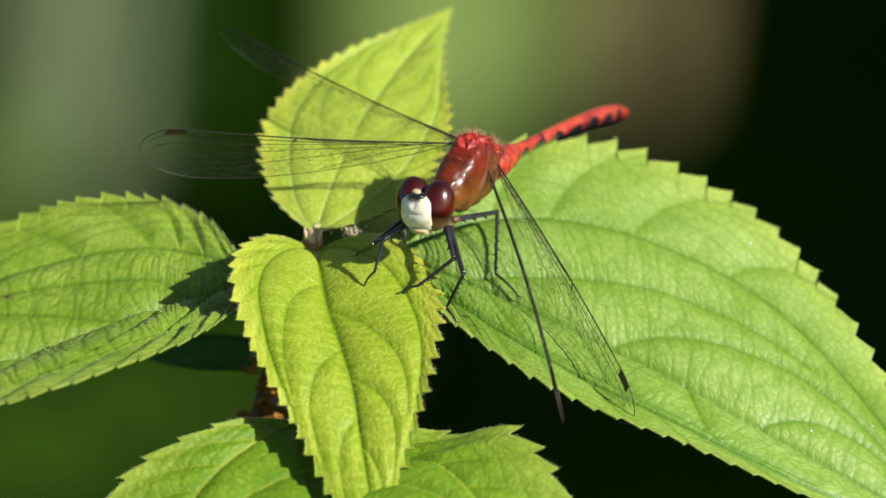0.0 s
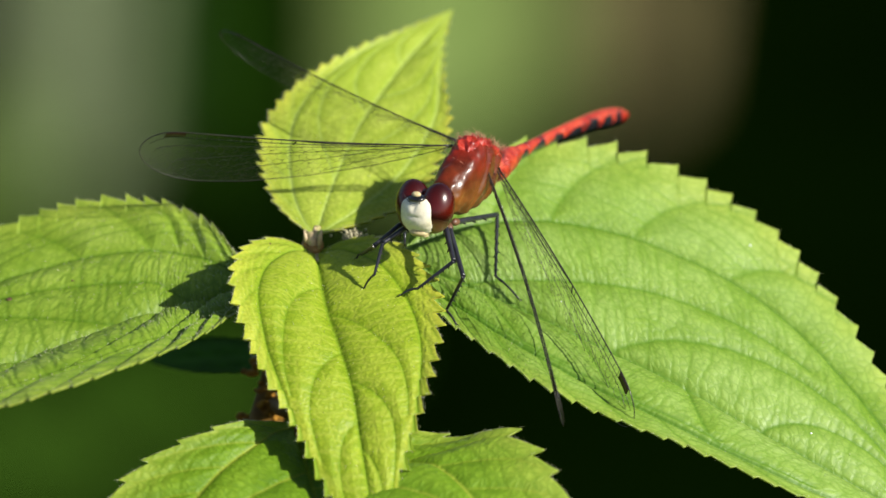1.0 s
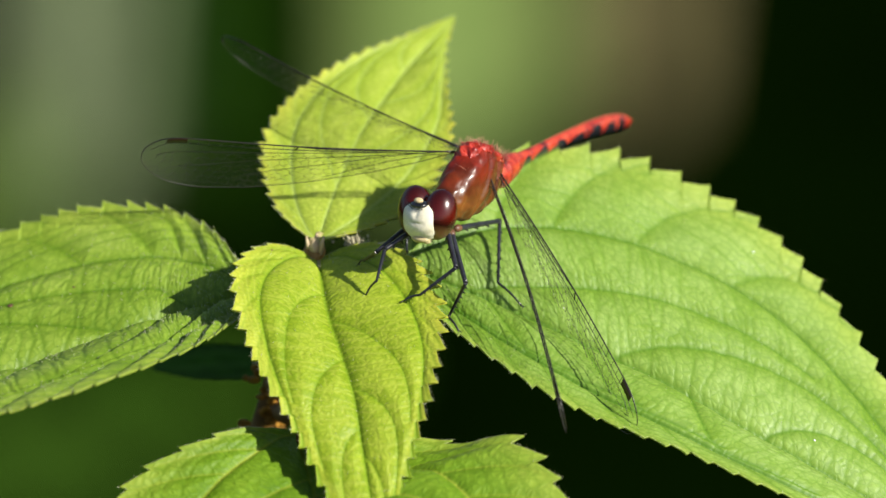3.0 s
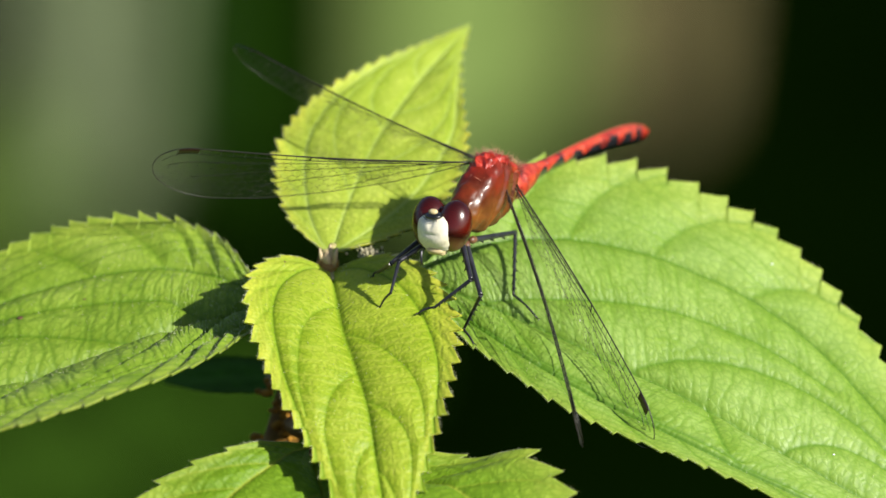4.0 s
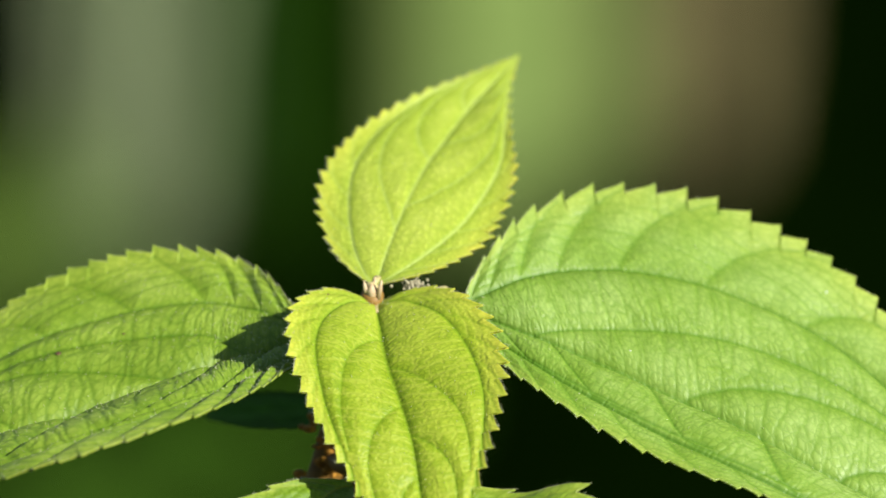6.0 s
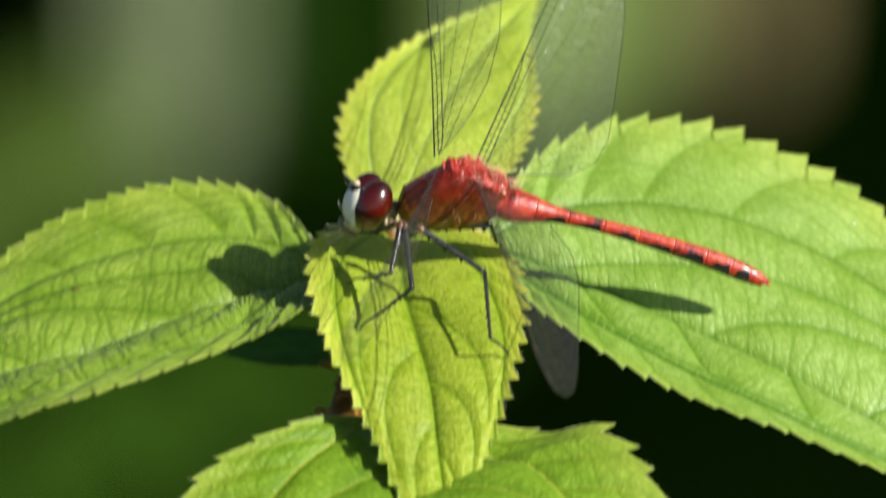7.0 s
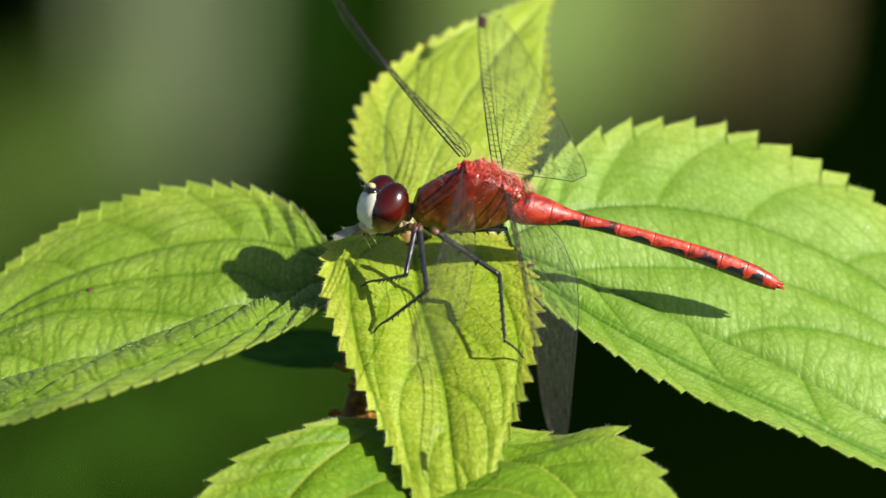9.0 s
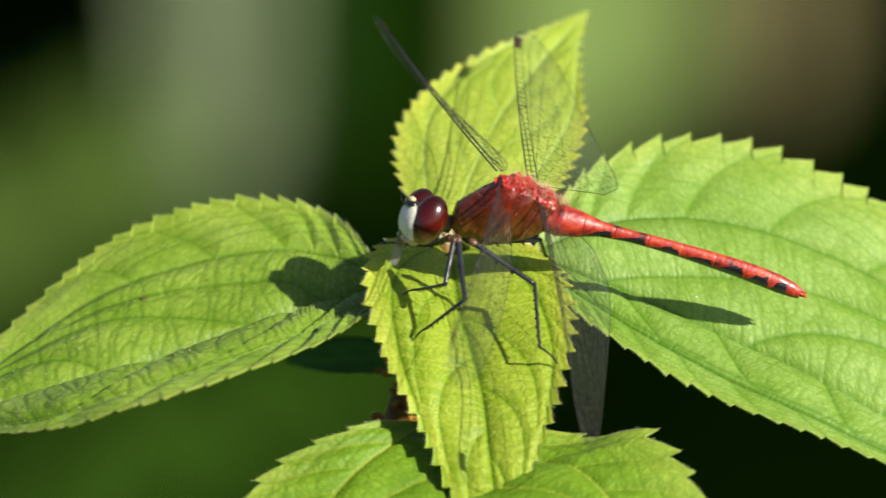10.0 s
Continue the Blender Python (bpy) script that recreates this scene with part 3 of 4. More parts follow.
def blade_mesh(name, margin_a, rib, margin_b, teeth, teeth_size, seed, rows, cols, relief, plan, stubble, fold):
    """A toothed leaf blade between two margins, sunk along its veins and quilted between them; origin at its base."""
    rng = random.Random(seed)
    s = np.linspace(0, 1, rows)
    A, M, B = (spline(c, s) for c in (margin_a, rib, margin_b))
    base = M[0].copy()
    t = np.linspace(-1, 1, cols)
    t = np.sign(t) * np.abs(t) ** 0.92
    half = np.where(t[None, :, None] < 0, (A - M)[:, None], (B - M)[:, None])
    P = M[:, None] + np.abs(t)[None, :, None] * half
    N = np.cross(np.gradient(P, axis=1), np.gradient(P, axis=0))
    N /= np.linalg.norm(N, axis=2, keepdims=True) + 1e-9
    if N[rows // 3, :, 2].mean() < 0:
        N = -N
    # saw teeth that point to the tip
    for col, curve, tooth in ((0, A, teeth_size[0]), (cols - 1, B, teeth_size[1])):
        step = np.r_[0, np.cumsum(np.linalg.norm(np.diff(curve, axis=0), axis=1))]
        u = step / step[-1]
        jitter = np.interp(u, np.linspace(0, 1, 15), [rng.uniform(-0.22, 0.22) for _ in range(15)])
        phase = (u**0.95 * teeth + jitter) % 1.0
        size = np.interp(u, [0, 0.04, 0.14, 0.32, 0.85, 1], [0, 0.15, 0.5, 1, 0.8, 0.1]) * np.interp(u, np.linspace(0, 1, 21), [rng.uniform(0.75, 1.25) for _ in range(21)])
        saw = np.where(phase < 0.80, 0.75 * (phase / 0.8) ** 0.8 + 0.25 * (phase / 0.8) ** 6, np.clip((1 - phase) / 0.2, 0, 1) ** 1.25) * tooth * size
        outward = half[:, col] / (np.linalg.norm(half[:, col], axis=1, keepdims=True) + 1e-6)
        d = np.gradient(curve, axis=0)
        d /= np.linalg.norm(d, axis=1, keepdims=True) + 1e-9
        push = (0.9 * outward + 0.45 * d) * (saw - 0.32 * tooth * size)[:, None]
        w = np.clip((np.abs(t) - 0.84) / 0.16, 0, 1) ** 1.4 * (np.sign(t) == np.sign(t[col]))
        P = P + w[None, :, None] * push[:, None]
    # veins: distance in millimetres over the flattened blade
    length = np.linalg.norm(np.diff(M, axis=0), axis=1).sum()
    reach_a, reach_b = np.linalg.norm(A - M, axis=1), np.linalg.norm(B - M, axis=1)
    a = np.repeat((s * length)[:, None], cols, 1)
    b = np.where(t[None, :] < 0, reach_a[:, None], reach_b[:, None]) * t[None, :]
    segs = vein_segments(rng, length, plan)

    def wide(sv, tv):
        i = np.clip((sv * (rows - 1)).astype(int), 0, rows - 1)
        return np.where(tv < 0, reach_a[i], reach_b[i])

    x0, y0 = segs[:, 0] * length, segs[:, 1] * wide(segs[:, 0], segs[:, 1])
    x1, y1 = segs[:, 2] * length, segs[:, 3] * wide(segs[:, 2], segs[:, 3])
    rank = segs[:, 4]
    dist = {}
    for key, chosen in (("main", rank < 0.5), ("arc", (rank > 0.5) & (rank < 0.9)), ("side", rank == 1), ("net", rank > 1)):
        best = np.full(a.shape, 36.0)
        for p, q, r, v in zip(x0[chosen], y0[chosen], x1[chosen], y1[chosen]):
            margin = 5.0 if key != "net" else 1.0
            i0 = max(0, int((min(p, r) - margin) / length * (rows - 1)))
            i1 = min(rows, int((max(p, r) + margin) / length * (rows - 1)) + 2)
            fa, fb = a[i0:i1], b[i0:i1]
            ex, ey = r - p, v - q
            k = np.clip(((fa - p) * ex + (fb - q) * ey) / (ex * ex + ey * ey + 1e-9), 0, 1)
            best[i0:i1] = np.minimum(best[i0:i1], (fa - p - k * ex) ** 2 + (fb - q - k * ey) ** 2)
        dist[key] = np.sqrt(best)
    big = length / 40
    strong = np.minimum(dist["main"], np.minimum(dist["arc"] * 1.15, dist["side"] * 1.5))
    quilt = 1 - np.exp(-((strong / (1.15 * big)) ** 1.35))
    small = 1 - np.exp(-((dist["net"] / 0.15) ** 1.5))
    lat = side_nerve(s, plan[0], plan[1])[:, None]
    q = np.abs(t)[None, :]
    arch = np.where(q < lat, np.sqrt(np.clip(q / (lat + 1e-6) * (1 - q / (lat + 1e-6)) * 4, 0, 1)) * lat, 0.0) * np.abs(b).max(axis=1)[:, None] * 0.045
    crease = np.exp(-dist["main"] / (0.22 * big)) * 0.16 * big + np.exp(-dist["arc"] / (0.18 * big)) * 0.10 * big
    grown = np.clip(a / (0.12 * length), 0, 1)
    height = arch + (0.36 * big * quilt - crease + 0.05 * small * grown) * relief * np.where(t > 0, fold, 1.0)[None, :]
    height = height - np.average(height, axis=1)[:, None] * 0.85
    fade = np.clip(np.abs(b).max(axis=1) / 3, 0.1, 1)[:, None] * (1 - 0.75 * np.clip((q - 0.86) / 0.14, 0, 1))
    P = P + N * ((height + 0.22 * soft_field(a, b, seed)) * fade)[:, :, None]
    top = (P - base) * MM
    verts = np.concatenate([top.reshape(-1, 3), (top - N * 0.00016).reshape(-1, 3)]).astype(np.float32)
    n = rows * cols
    v = (np.arange(rows - 1)[:, None] * cols + np.arange(cols - 1)[None, :]).ravel()
    upper = np.stack([v, v + 1, v + cols + 1, v + cols], 1)
    ring = np.array([k for k in range(cols)] + [i * cols + cols - 1 for i in range(1, rows)] + [(rows - 1) * cols + k for k in range(cols - 2, -1, -1)] + [i * cols for i in range(rows - 2, 0, -1)])
    after = np.roll(ring, -1)
    faces = np.concatenate([upper, n + upper[:, ::-1], np.stack([ring, n + ring, n + after, after], 1)]).astype(np.int32)
    me = bpy.data.meshes.new(name)
    me.vertices.add(2 * n)
    me.vertices.foreach_set("co", verts.ravel())
    me.loops.add(faces.size)
    me.loops.foreach_set("vertex_index", faces.ravel())
    me.polygons.add(len(faces))
    me.polygons.foreach_set("loop_start", np.arange(0, faces.size, 4, dtype=np.int32))
    me.polygons.foreach_set("use_smooth", np.ones(len(faces), bool))
    me.update(calc_edges=True)
    # red: large veins, green: rim, blue: fine veins, alpha: the swollen fields between
    col = me.color_attributes.new("blade", "FLOAT_COLOR", "POINT")
    data = np.zeros((2 * n, 4), np.float32)
    data[:, 0] = np.tile(np.clip(np.exp(-((dist["main"] / (0.10 * big + 0.05)) ** 2)) + 0.8 * np.exp(-((dist["arc"] / (0.075 * big + 0.04)) ** 2)) + 0.5 * np.exp(-((dist["side"] / (0.06 * big + 0.04)) ** 2)), 0, 1).ravel(), 2)
    data[:, 1] = np.tile((np.clip((q - 0.74) / 0.26, 0, 1) ** 1.5 * np.ones((rows, 1))).ravel(), 2)
    data[:, 2] = np.tile((np.exp(-((dist["net"] / 0.12) ** 2)) * grown).ravel(), 2)
    data[:, 3] = np.tile((1 - (1 - quilt * (0.6 + 0.4 * small)) * np.clip(a / (0.35 * length), 0.2, 1)).ravel(), 2)
    col.data.foreach_set("color", data.ravel())
    flat = me.attributes.new("flat", "FLOAT_VECTOR", "POINT")
    plain = np.zeros((2 * n, 3), np.float32)
    plain[:, 0] = np.tile(a.ravel() * 1.2, 2)
    plain[:, 1] = np.tile(b.ravel() * 0.85, 2)
    flat.data.foreach_set("vector", plain.ravel())
    # short hairs on the margin and thinly over the blade
    fringe = bmesh.new()
    for col in (0, cols - 1):
        for _ in range(420):
            i = rng.randrange(2, rows - 2)
            out = Vector(half[i, col]).normalized()
            d = (out + Vector((rng.gauss(0, 0.4), rng.gauss(0, 0.4), rng.gauss(0, 0.4)))).normalized()
            p = Vector(top[i, col])
            tube(fringe, [p - d * 0.00004, p + d * rng.uniform(0.08, 0.30) * MM], [0.009 * MM, 0.003 * MM], 3)
    for _ in range(stubble):
        i, k = rng.randrange(2, rows - 2), rng.randrange(2, cols - 2)
        d = (Vector(N[i, k]) + Vector((rng.gauss(0, 0.5), rng.gauss(0, 0.5), rng.gauss(0, 0.3)))).normalized()
        p = Vector(top[i, k])
        tube(fringe, [p - d * 0.00004, p + d * rng.uniform(0.10, 0.28) * MM], [0.016 * MM, 0.006 * MM], 3)
    return me, Vector(base * MM), fringe


def mm_scaled(v):
    return Vector(v) * MM


NODE = Vector((0, 0, 0.80))
plant = tagged(new("nettle_plant"), "young green nettle-like plant with toothed opposite leaves, rooted in dark soil", "plant")
plant.location = (-0.035, 0.0, 0.0)
LEAVES = {}


def build_leaf(key, mat, teeth, tooth, label, seed, relief, rows, cols, plan, stubble=0, fold=1.0):
    """plan: where the side nerves start and how they spread, where arcs leave the midrib, spacing of the outer arcs and of the fine net."""
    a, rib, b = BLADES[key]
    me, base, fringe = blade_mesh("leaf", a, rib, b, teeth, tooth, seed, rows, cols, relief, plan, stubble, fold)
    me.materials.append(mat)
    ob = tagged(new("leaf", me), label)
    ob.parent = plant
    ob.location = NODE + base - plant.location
    if mat is SHADE_TONED:
        fringe.free()
    else:
        tagged(part("fringe", fringe, FUZZ, ob, "fine pale hairs along the margin"), kind="stuff")
    LEAVES[key] = ob
    return ob


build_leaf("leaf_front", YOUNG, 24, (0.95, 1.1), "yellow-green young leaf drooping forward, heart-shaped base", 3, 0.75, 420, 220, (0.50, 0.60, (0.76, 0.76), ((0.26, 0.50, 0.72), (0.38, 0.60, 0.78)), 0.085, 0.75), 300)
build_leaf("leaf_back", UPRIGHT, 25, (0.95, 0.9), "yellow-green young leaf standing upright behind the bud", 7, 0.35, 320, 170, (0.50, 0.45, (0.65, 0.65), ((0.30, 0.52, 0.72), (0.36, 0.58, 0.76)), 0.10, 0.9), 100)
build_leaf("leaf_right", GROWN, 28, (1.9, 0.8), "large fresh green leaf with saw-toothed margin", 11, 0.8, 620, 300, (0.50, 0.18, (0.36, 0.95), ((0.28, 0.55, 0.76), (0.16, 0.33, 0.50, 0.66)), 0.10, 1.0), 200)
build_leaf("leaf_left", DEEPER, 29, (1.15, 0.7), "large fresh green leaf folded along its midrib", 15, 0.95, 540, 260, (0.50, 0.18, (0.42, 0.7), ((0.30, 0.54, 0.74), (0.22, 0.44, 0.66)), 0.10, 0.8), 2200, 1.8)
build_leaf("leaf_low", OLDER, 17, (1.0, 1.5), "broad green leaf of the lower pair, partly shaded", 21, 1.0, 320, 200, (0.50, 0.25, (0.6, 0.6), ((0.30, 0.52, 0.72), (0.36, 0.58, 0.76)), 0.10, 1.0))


for key, kind, place, r in SPOTS:
    leaf = LEAVES[key]
    goal = NODE + Vector(place) * MM - plant.location - leaf.location
    spot = min((v.co for v in leaf.data.vertices[: len(leaf.data.vertices) // 2]), key=lambda co: (co - goal).length_squared)
    bm = bmesh.new()
    ball(bm, (0, 0, 0), mm_scaled((r, r, r * (0.7 if kind == "dew_drop" else 0.25))), None, 8, 12)
    mark = part(kind, bm, DEW if kind == "dew_drop" else BLEMISH, leaf, "tiny clear drop" if kind == "dew_drop" else "small brown blemish")
    mark.location = spot
    # The last front-leaf mark, added for this, holds the focus.
    if key == "leaf_front":
        cam.data.dof.focus_object = mark
build_leaf("leaf_shade", SHADE_TONED, 9, (0.8, 0.8), "dim green leaf in the shade behind the pair", 31, 0.5, 90, 40, (0.5, 0.2, (0.6, 0.6), ((0.4,), (0.4,)), 0.12, 2.0))
build_leaf("leaf_dark", SHADE_TONED, 9, (1.2, 1.2), "dark shaded leaf low on the stem", 35, 0.5, 90, 40, (0.5, 0.2, (0.6, 0.6), ((0.4,), (0.4,)), 0.12, 2.0))


def local_mm(x, y, z):
    return NODE + Vector((x, y, z)) * MM - plant.location


bm = bmesh.new()
foot = Vector((0, 0, 0))
stem_pts = [foot + Vector((0, 0, -0.01))] + [Vector(p) for p in (
    (0.004, 0.001, 0.20), (0.010, 0.0, 0.42), (0.018, 0.002, 0.65))] + [local_mm(*p) for p in STEM_TOP]
radii = [0.0032, 0.003, 0.0027, 0.0022] + [0.0016, 0.0015, 0.0013, 0.0009]
tube(bm, spline(stem_pts, np.linspace(0, 1, 60)), list(np.interp(np.linspace(0, 1, 60), np.linspace(0, 1, len(radii)), radii)), 14)
part("stem", bm, STEM, plant, "slender brown-orange stem")
for key, start in PETIOLES.items():
    bm = bmesh.new()
    a, rib, b = BLADES[key]
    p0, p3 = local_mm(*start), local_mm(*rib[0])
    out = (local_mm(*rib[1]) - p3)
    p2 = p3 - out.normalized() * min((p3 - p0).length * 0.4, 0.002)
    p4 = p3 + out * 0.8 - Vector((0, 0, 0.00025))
    tube(bm, spline([p0, (p0 + p2) / 2 - Vector((0, 0, 0.0003)), p2, p3 - Vector((0, 0, 0.0003)), p4], np.linspace(0, 1, 14)), [0.0007] * 5 + [0.0006] * 5 + [0.0004] * 4, 10)
    part("petiole", bm, STEM if key == "leaf_low" else PETIOLE, plant, "pale hairy petiole" if key != "leaf_low" else "brown petiole of the lower leaf")
bm = bmesh.new()
rng = random.Random(2)
for k, (dx, dy, h, r) in enumerate(((0, 0, 1.3, 0.42), (0.5, -0.2, 1.7, 0.2), (-0.4, 0.1, 1.5, 0.18), (0.15, 0.5, 1.6, 0.16))):
    p = local_mm(dx - 0.1, dy - 0.4, 0.0)
    tube(bm, [p, p + Vector((dx * 0.3, 0, h * 0.5)) * MM, p + Vector((dx * 0.6, dy * 0.2, h)) * MM], [r * MM, r * 1.08 * MM, 0.08 * MM], 8)
part("bud", bm, BUD, plant, "small brownish terminal bud with stipules")
bm = bmesh.new()
for k in range(90):
    c = local_mm(3.3 + rng.gauss(0, 0.5), 0.6 + rng.gauss(0, 0.35), 0.7 + rng.gauss(0, 0.2))
    r = rng.uniform(0.06, 0.13) * MM
    ball(bm, c, (r, r, r * 1.3), None, 4, 6)
part("flower_cluster", bm, BLOSSOM, plant, "tiny whitish flower cluster in the leaf axil")


bm = bmesh.new()
for k in range(130):
    z = rng.uniform(-16.0, -7.0)
    c = local_mm(np.interp(z, [-14.6, -5.0], [-3.4, -1.0]) + rng.gauss(-0.2, 1.15), 0.4 + rng.gauss(0, 0.9), z)
    r = rng.uniform(0.16, 0.46) * MM
    ball(bm, c, (r * rng.uniform(0.8, 1.5), r, r * rng.uniform(0.8, 1.4)), None, 4, 6)
tagged(part("dried_flower_cluster", bm, DRIED, plant, "dry orange-brown flower remains round the stem"), kind="stuff")


# ---- the dragonfly ----
fly = tagged(new("dragonfly"), "red dragonfly with white face and clear wings, perched on the leaves", "dragonfly")


def mm(v):
    return Vector(v) * MM


# thorax, with a ridge along the back and sutures on the sides
bm = bmesh.new()
rings = []
for i in range(49):
    u = i / 48
    x = 4.0 - 8.1 * u
    w = 1.85 * math.sin(math.pi * (0.10 + 0.82 * u)) ** 0.55
    top = np.interp(u, [0, 0.12, 0.33, 0.46, 0.6, 0.8, 1], [0.4, 1.5, 2.75, 3.3, 3.1, 2.1, 1.1])
    low = np.interp(u, [0, 0.12, 0.35, 0.6, 0.8, 1], [-1.6, -2.5, -2.8, -2.7, -2.3, -1.5])
    shift = 0.9 * (u - 0.5)
    ring = []
    for k in range(64):
        a = 2 * math.pi * k / 64
        cy, cz = math.cos(a), math.sin(a)
        y = w * np.sign(cy) * abs(cy) ** 0.85
        z = (top + low) / 2 + (top - low) / 2 * np.sign(cz) * abs(cz) ** 0.9
        groove = 0.15 * math.exp(-(((x + z * 0.45 - 0.4) / 0.22) ** 2)) + 0.15 * math.exp(-(((x + z * 0.45 + 1.9) / 0.25) ** 2))
        y *= 1 - groove * abs(cy)
        p = Vector((x - 0.25 * z, y, z))
        p += Vector((0, cy, cz)) * (0.22 * noise.noise(Vector((p.x * 0.9 + p.z * 0.5, p.y * 0.9, p.z * 0.4))) + 0.10 * noise.noise(p * 2.2))
        ring.append(mm(p))
    rings.append(ring)
loft(bm, rings)
thorax = part("thorax", bm, THORAX, fly, "glossy red-brown thorax with amber sides")
bm = bmesh.new()
rows_xz = ((1.5, 2.75, 0.55), (0.7, 3.4, 0.7), (-0.6, 3.3, 0.85), (-1.9, 2.6, 0.85), (-2.9, 2.05, 0.75), (-3.6, 1.55, 0.7))
rings = []
for i in range(61):
    u = i / 60 * 5
    x = np.interp(u, range(6), [r[0] for r in rows_xz])
    z = np.interp(u, range(6), [r[1] for r in rows_xz]) - 0.75
    w = np.interp(u, range(6), [r[2] for r in rows_xz]) * (0.35 if i in (0, 60) else 1)
    ring = []
    for k in range(48):
        a = 2 * math.pi * k / 48
        p = Vector((x - 0.5, 1.55 * w * math.cos(a), z + (0.62 if i not in (0, 60) else 0.2) * math.sin(a)))
        p += p.normalized() * (0.45 * noise.noise(p * 1.5) - 0.5 * abs(noise.noise(p * 2.1)) + 0.12) + Vector((0, 0, 0.25 * noise.noise(p * 3.4)))
        ring.append(mm(p))
    rings.append(ring)
loft(bm, rings)
part("wing_base", bm, DEEP_RED, fly, "bright red uneven plate between the wing roots")
for side in (-1, 1):
    bm = bmesh.new()
    ball(bm, mm((-3.3, side * 0.95, 1.25)), mm((0.34, 0.2, 0.2)), None, 8, 12)
    ball(bm, mm((-3.9, side * 0.8, 0.95)), mm((0.26, 0.2, 0.18)), None, 8, 12)
    part("wing_joint", bm, HAIR, fly, "pale pinkish joint behind the hind wing")
bm = bmesh.new()
rng = random.Random(9)
for k in range(380):
    u = rng.random() if rng.random() < 0.08 else rng.uniform(0.40, 1.1)
    x = 3.2 - 7.6 * u
    ang = rng.uniform(-0.5, math.pi + 0.5) if rng.random() < 0.10 else rng.uniform(0.7, math.pi - 0.7)
    z0 = np.interp(u, [0, 0.12, 0.35, 0.6, 0.8, 1], [0.5, 1.7, 2.9, 2.9, 1.9, 0.9])
    w = 2.1 * max(0.05, math.sin(math.pi * (0.10 + 0.82 * u))) ** 0.55
    p = Vector((x - 0.25 * z0 * math.sin(ang), w * math.cos(ang) * 0.92, 0.1 + (z0 - 0.1) * math.sin(ang)))
    d = Vector((rng.gauss(0.1, 0.3), math.cos(ang) + rng.gauss(0, 0.3), math.sin(ang) + rng.gauss(0, 0.3))).normalized()
    l = rng.uniform(0.5, 1.3)
    tube(bm, [mm(p), mm(p + d * l * 0.5), mm(p + d * l + Vector((0.1, 0, -0.1)))], [0.018 * MM, 0.013 * MM, 0.004 * MM], 3)
tagged(part("hairs", bm, HAIR, fly, "fine pale red hairs"), kind="stuff")

# head, with its origin at the neck
bm = bmesh.new()
ball(bm, mm((-0.3, 0, -0.35)), mm((1.0, 1.85, 1.5)))
tube(bm, [mm((-2.2, 0, -0.3)), mm((-1.2, 0, -0.2)), mm((-0.6, 0, -0.2))], [0.8 * MM, 0.65 * MM, 0.9 * MM], 14)
head = part("head", bm, OCCIPUT, fly, "dark olive back of the head and neck")
for side in (-1, 1):
    bm = bmesh.new()
    ball(bm, (0, 0, 0), mm((1.45, 1.52, 2.18)), None, 22, 32)
    eye = part("eye", bm, EYE, head, "glossy dark red compound eye, olive below")
    eye.location = mm((0.2, side * 1.14, 0.08))
    eye.rotation_euler = (radians(-10 * side), radians(-12), radians(14 * side))
bm = bmesh.new()
ball(bm, mm((1.1, 0, -0.36)), mm((1.06, 1.72, 1.66)), None, 30, 40)
for v in bm.verts:
    y, z = v.co.y / MM, v.co.z / MM
    v.co.y *= 1 + 0.22 * min(1.0, abs(z + 0.42) / 1.2) ** 2
    if v.co.x / MM > 1.1:
        v.co.z -= MM * 0.20 * math.exp(-((y / 0.22) ** 2)) * max(0.0, min(1.0, (z + 0.1) / 0.8))
        v.co.x -= MM * (0.10 * math.exp(-(((z + 1.25 + 0.12 * math.cos(y * 3)) / 0.09) ** 2)) + 0.10 * math.exp(-(((z + 0.35) / 0.14) ** 2)) * max(0.0, 1 - abs(y)) + 0.05 * math.exp(-((y / 0.2) ** 2)) * max(0.0, min(1.0, z / 0.4)) + 0.16 * math.exp(-(((z + 1.62 - 0.1 * y * y) / 0.10) ** 2)))
part("face", bm, FACE, head, "ivory white face")
bm = bmesh.new()
ball(bm, mm((1.1, 0, -1.85)), mm((0.75, 0.95, 0.4)), None, 12, 18)
ball(bm, mm((0.95, 0.5, -1.95)), mm((0.6, 0.35, 0.4)), None, 10, 14)
ball(bm, mm((0.95, -0.5, -1.95)), mm((0.6, 0.35, 0.4)), None, 10, 14)
part("mouthparts", bm, LIP, head, "yellowish mouthparts")
bm = bmesh.new()
ball(bm, mm((1.40, 0, 1.12)), mm((0.70, 0.82, 0.32)), None, 10, 16)
part("vertex", bm, BLACK, head, "black band above the face")
bm = bmesh.new()
ball(bm, mm((1.52, 0, 1.46)), mm((0.34, 0.42, 0.26)), None, 10, 14)
part("ocelli_bump", bm, LIP, head, "small pale bump between the eyes")
for side in (-1, 1):
    bm = bmesh.new()
    tube(bm, [mm((1.75, side * 0.45, 0.75)), mm((2.1, side * 0.62, 1.15)), mm((2.35, side * 0.8, 1.75))], [0.05 * MM, 0.03 * MM, 0.01 * MM], 6)
    part("antenna", bm, BLACK, head)

# abdomen: ten rings one behind the other, red above with black flank marks
SEG_END = [0, 1.1, 3.1, 5.8, 8.7, 11.6, 14.5, 17.2, 19.4, 21.0, 22.1]
GIRTH_X = [0, 1.2, 2.7, 4.6, 7.2, 11.4, 15.0, 18.1, 20.2, 21.5, 22.3]
GIRTH = [1.22, 1.42, 1.17, 0.71, 0.56, 0.63, 0.74, 0.83, 0.82, 0.66, 0.45]
abdomen = None


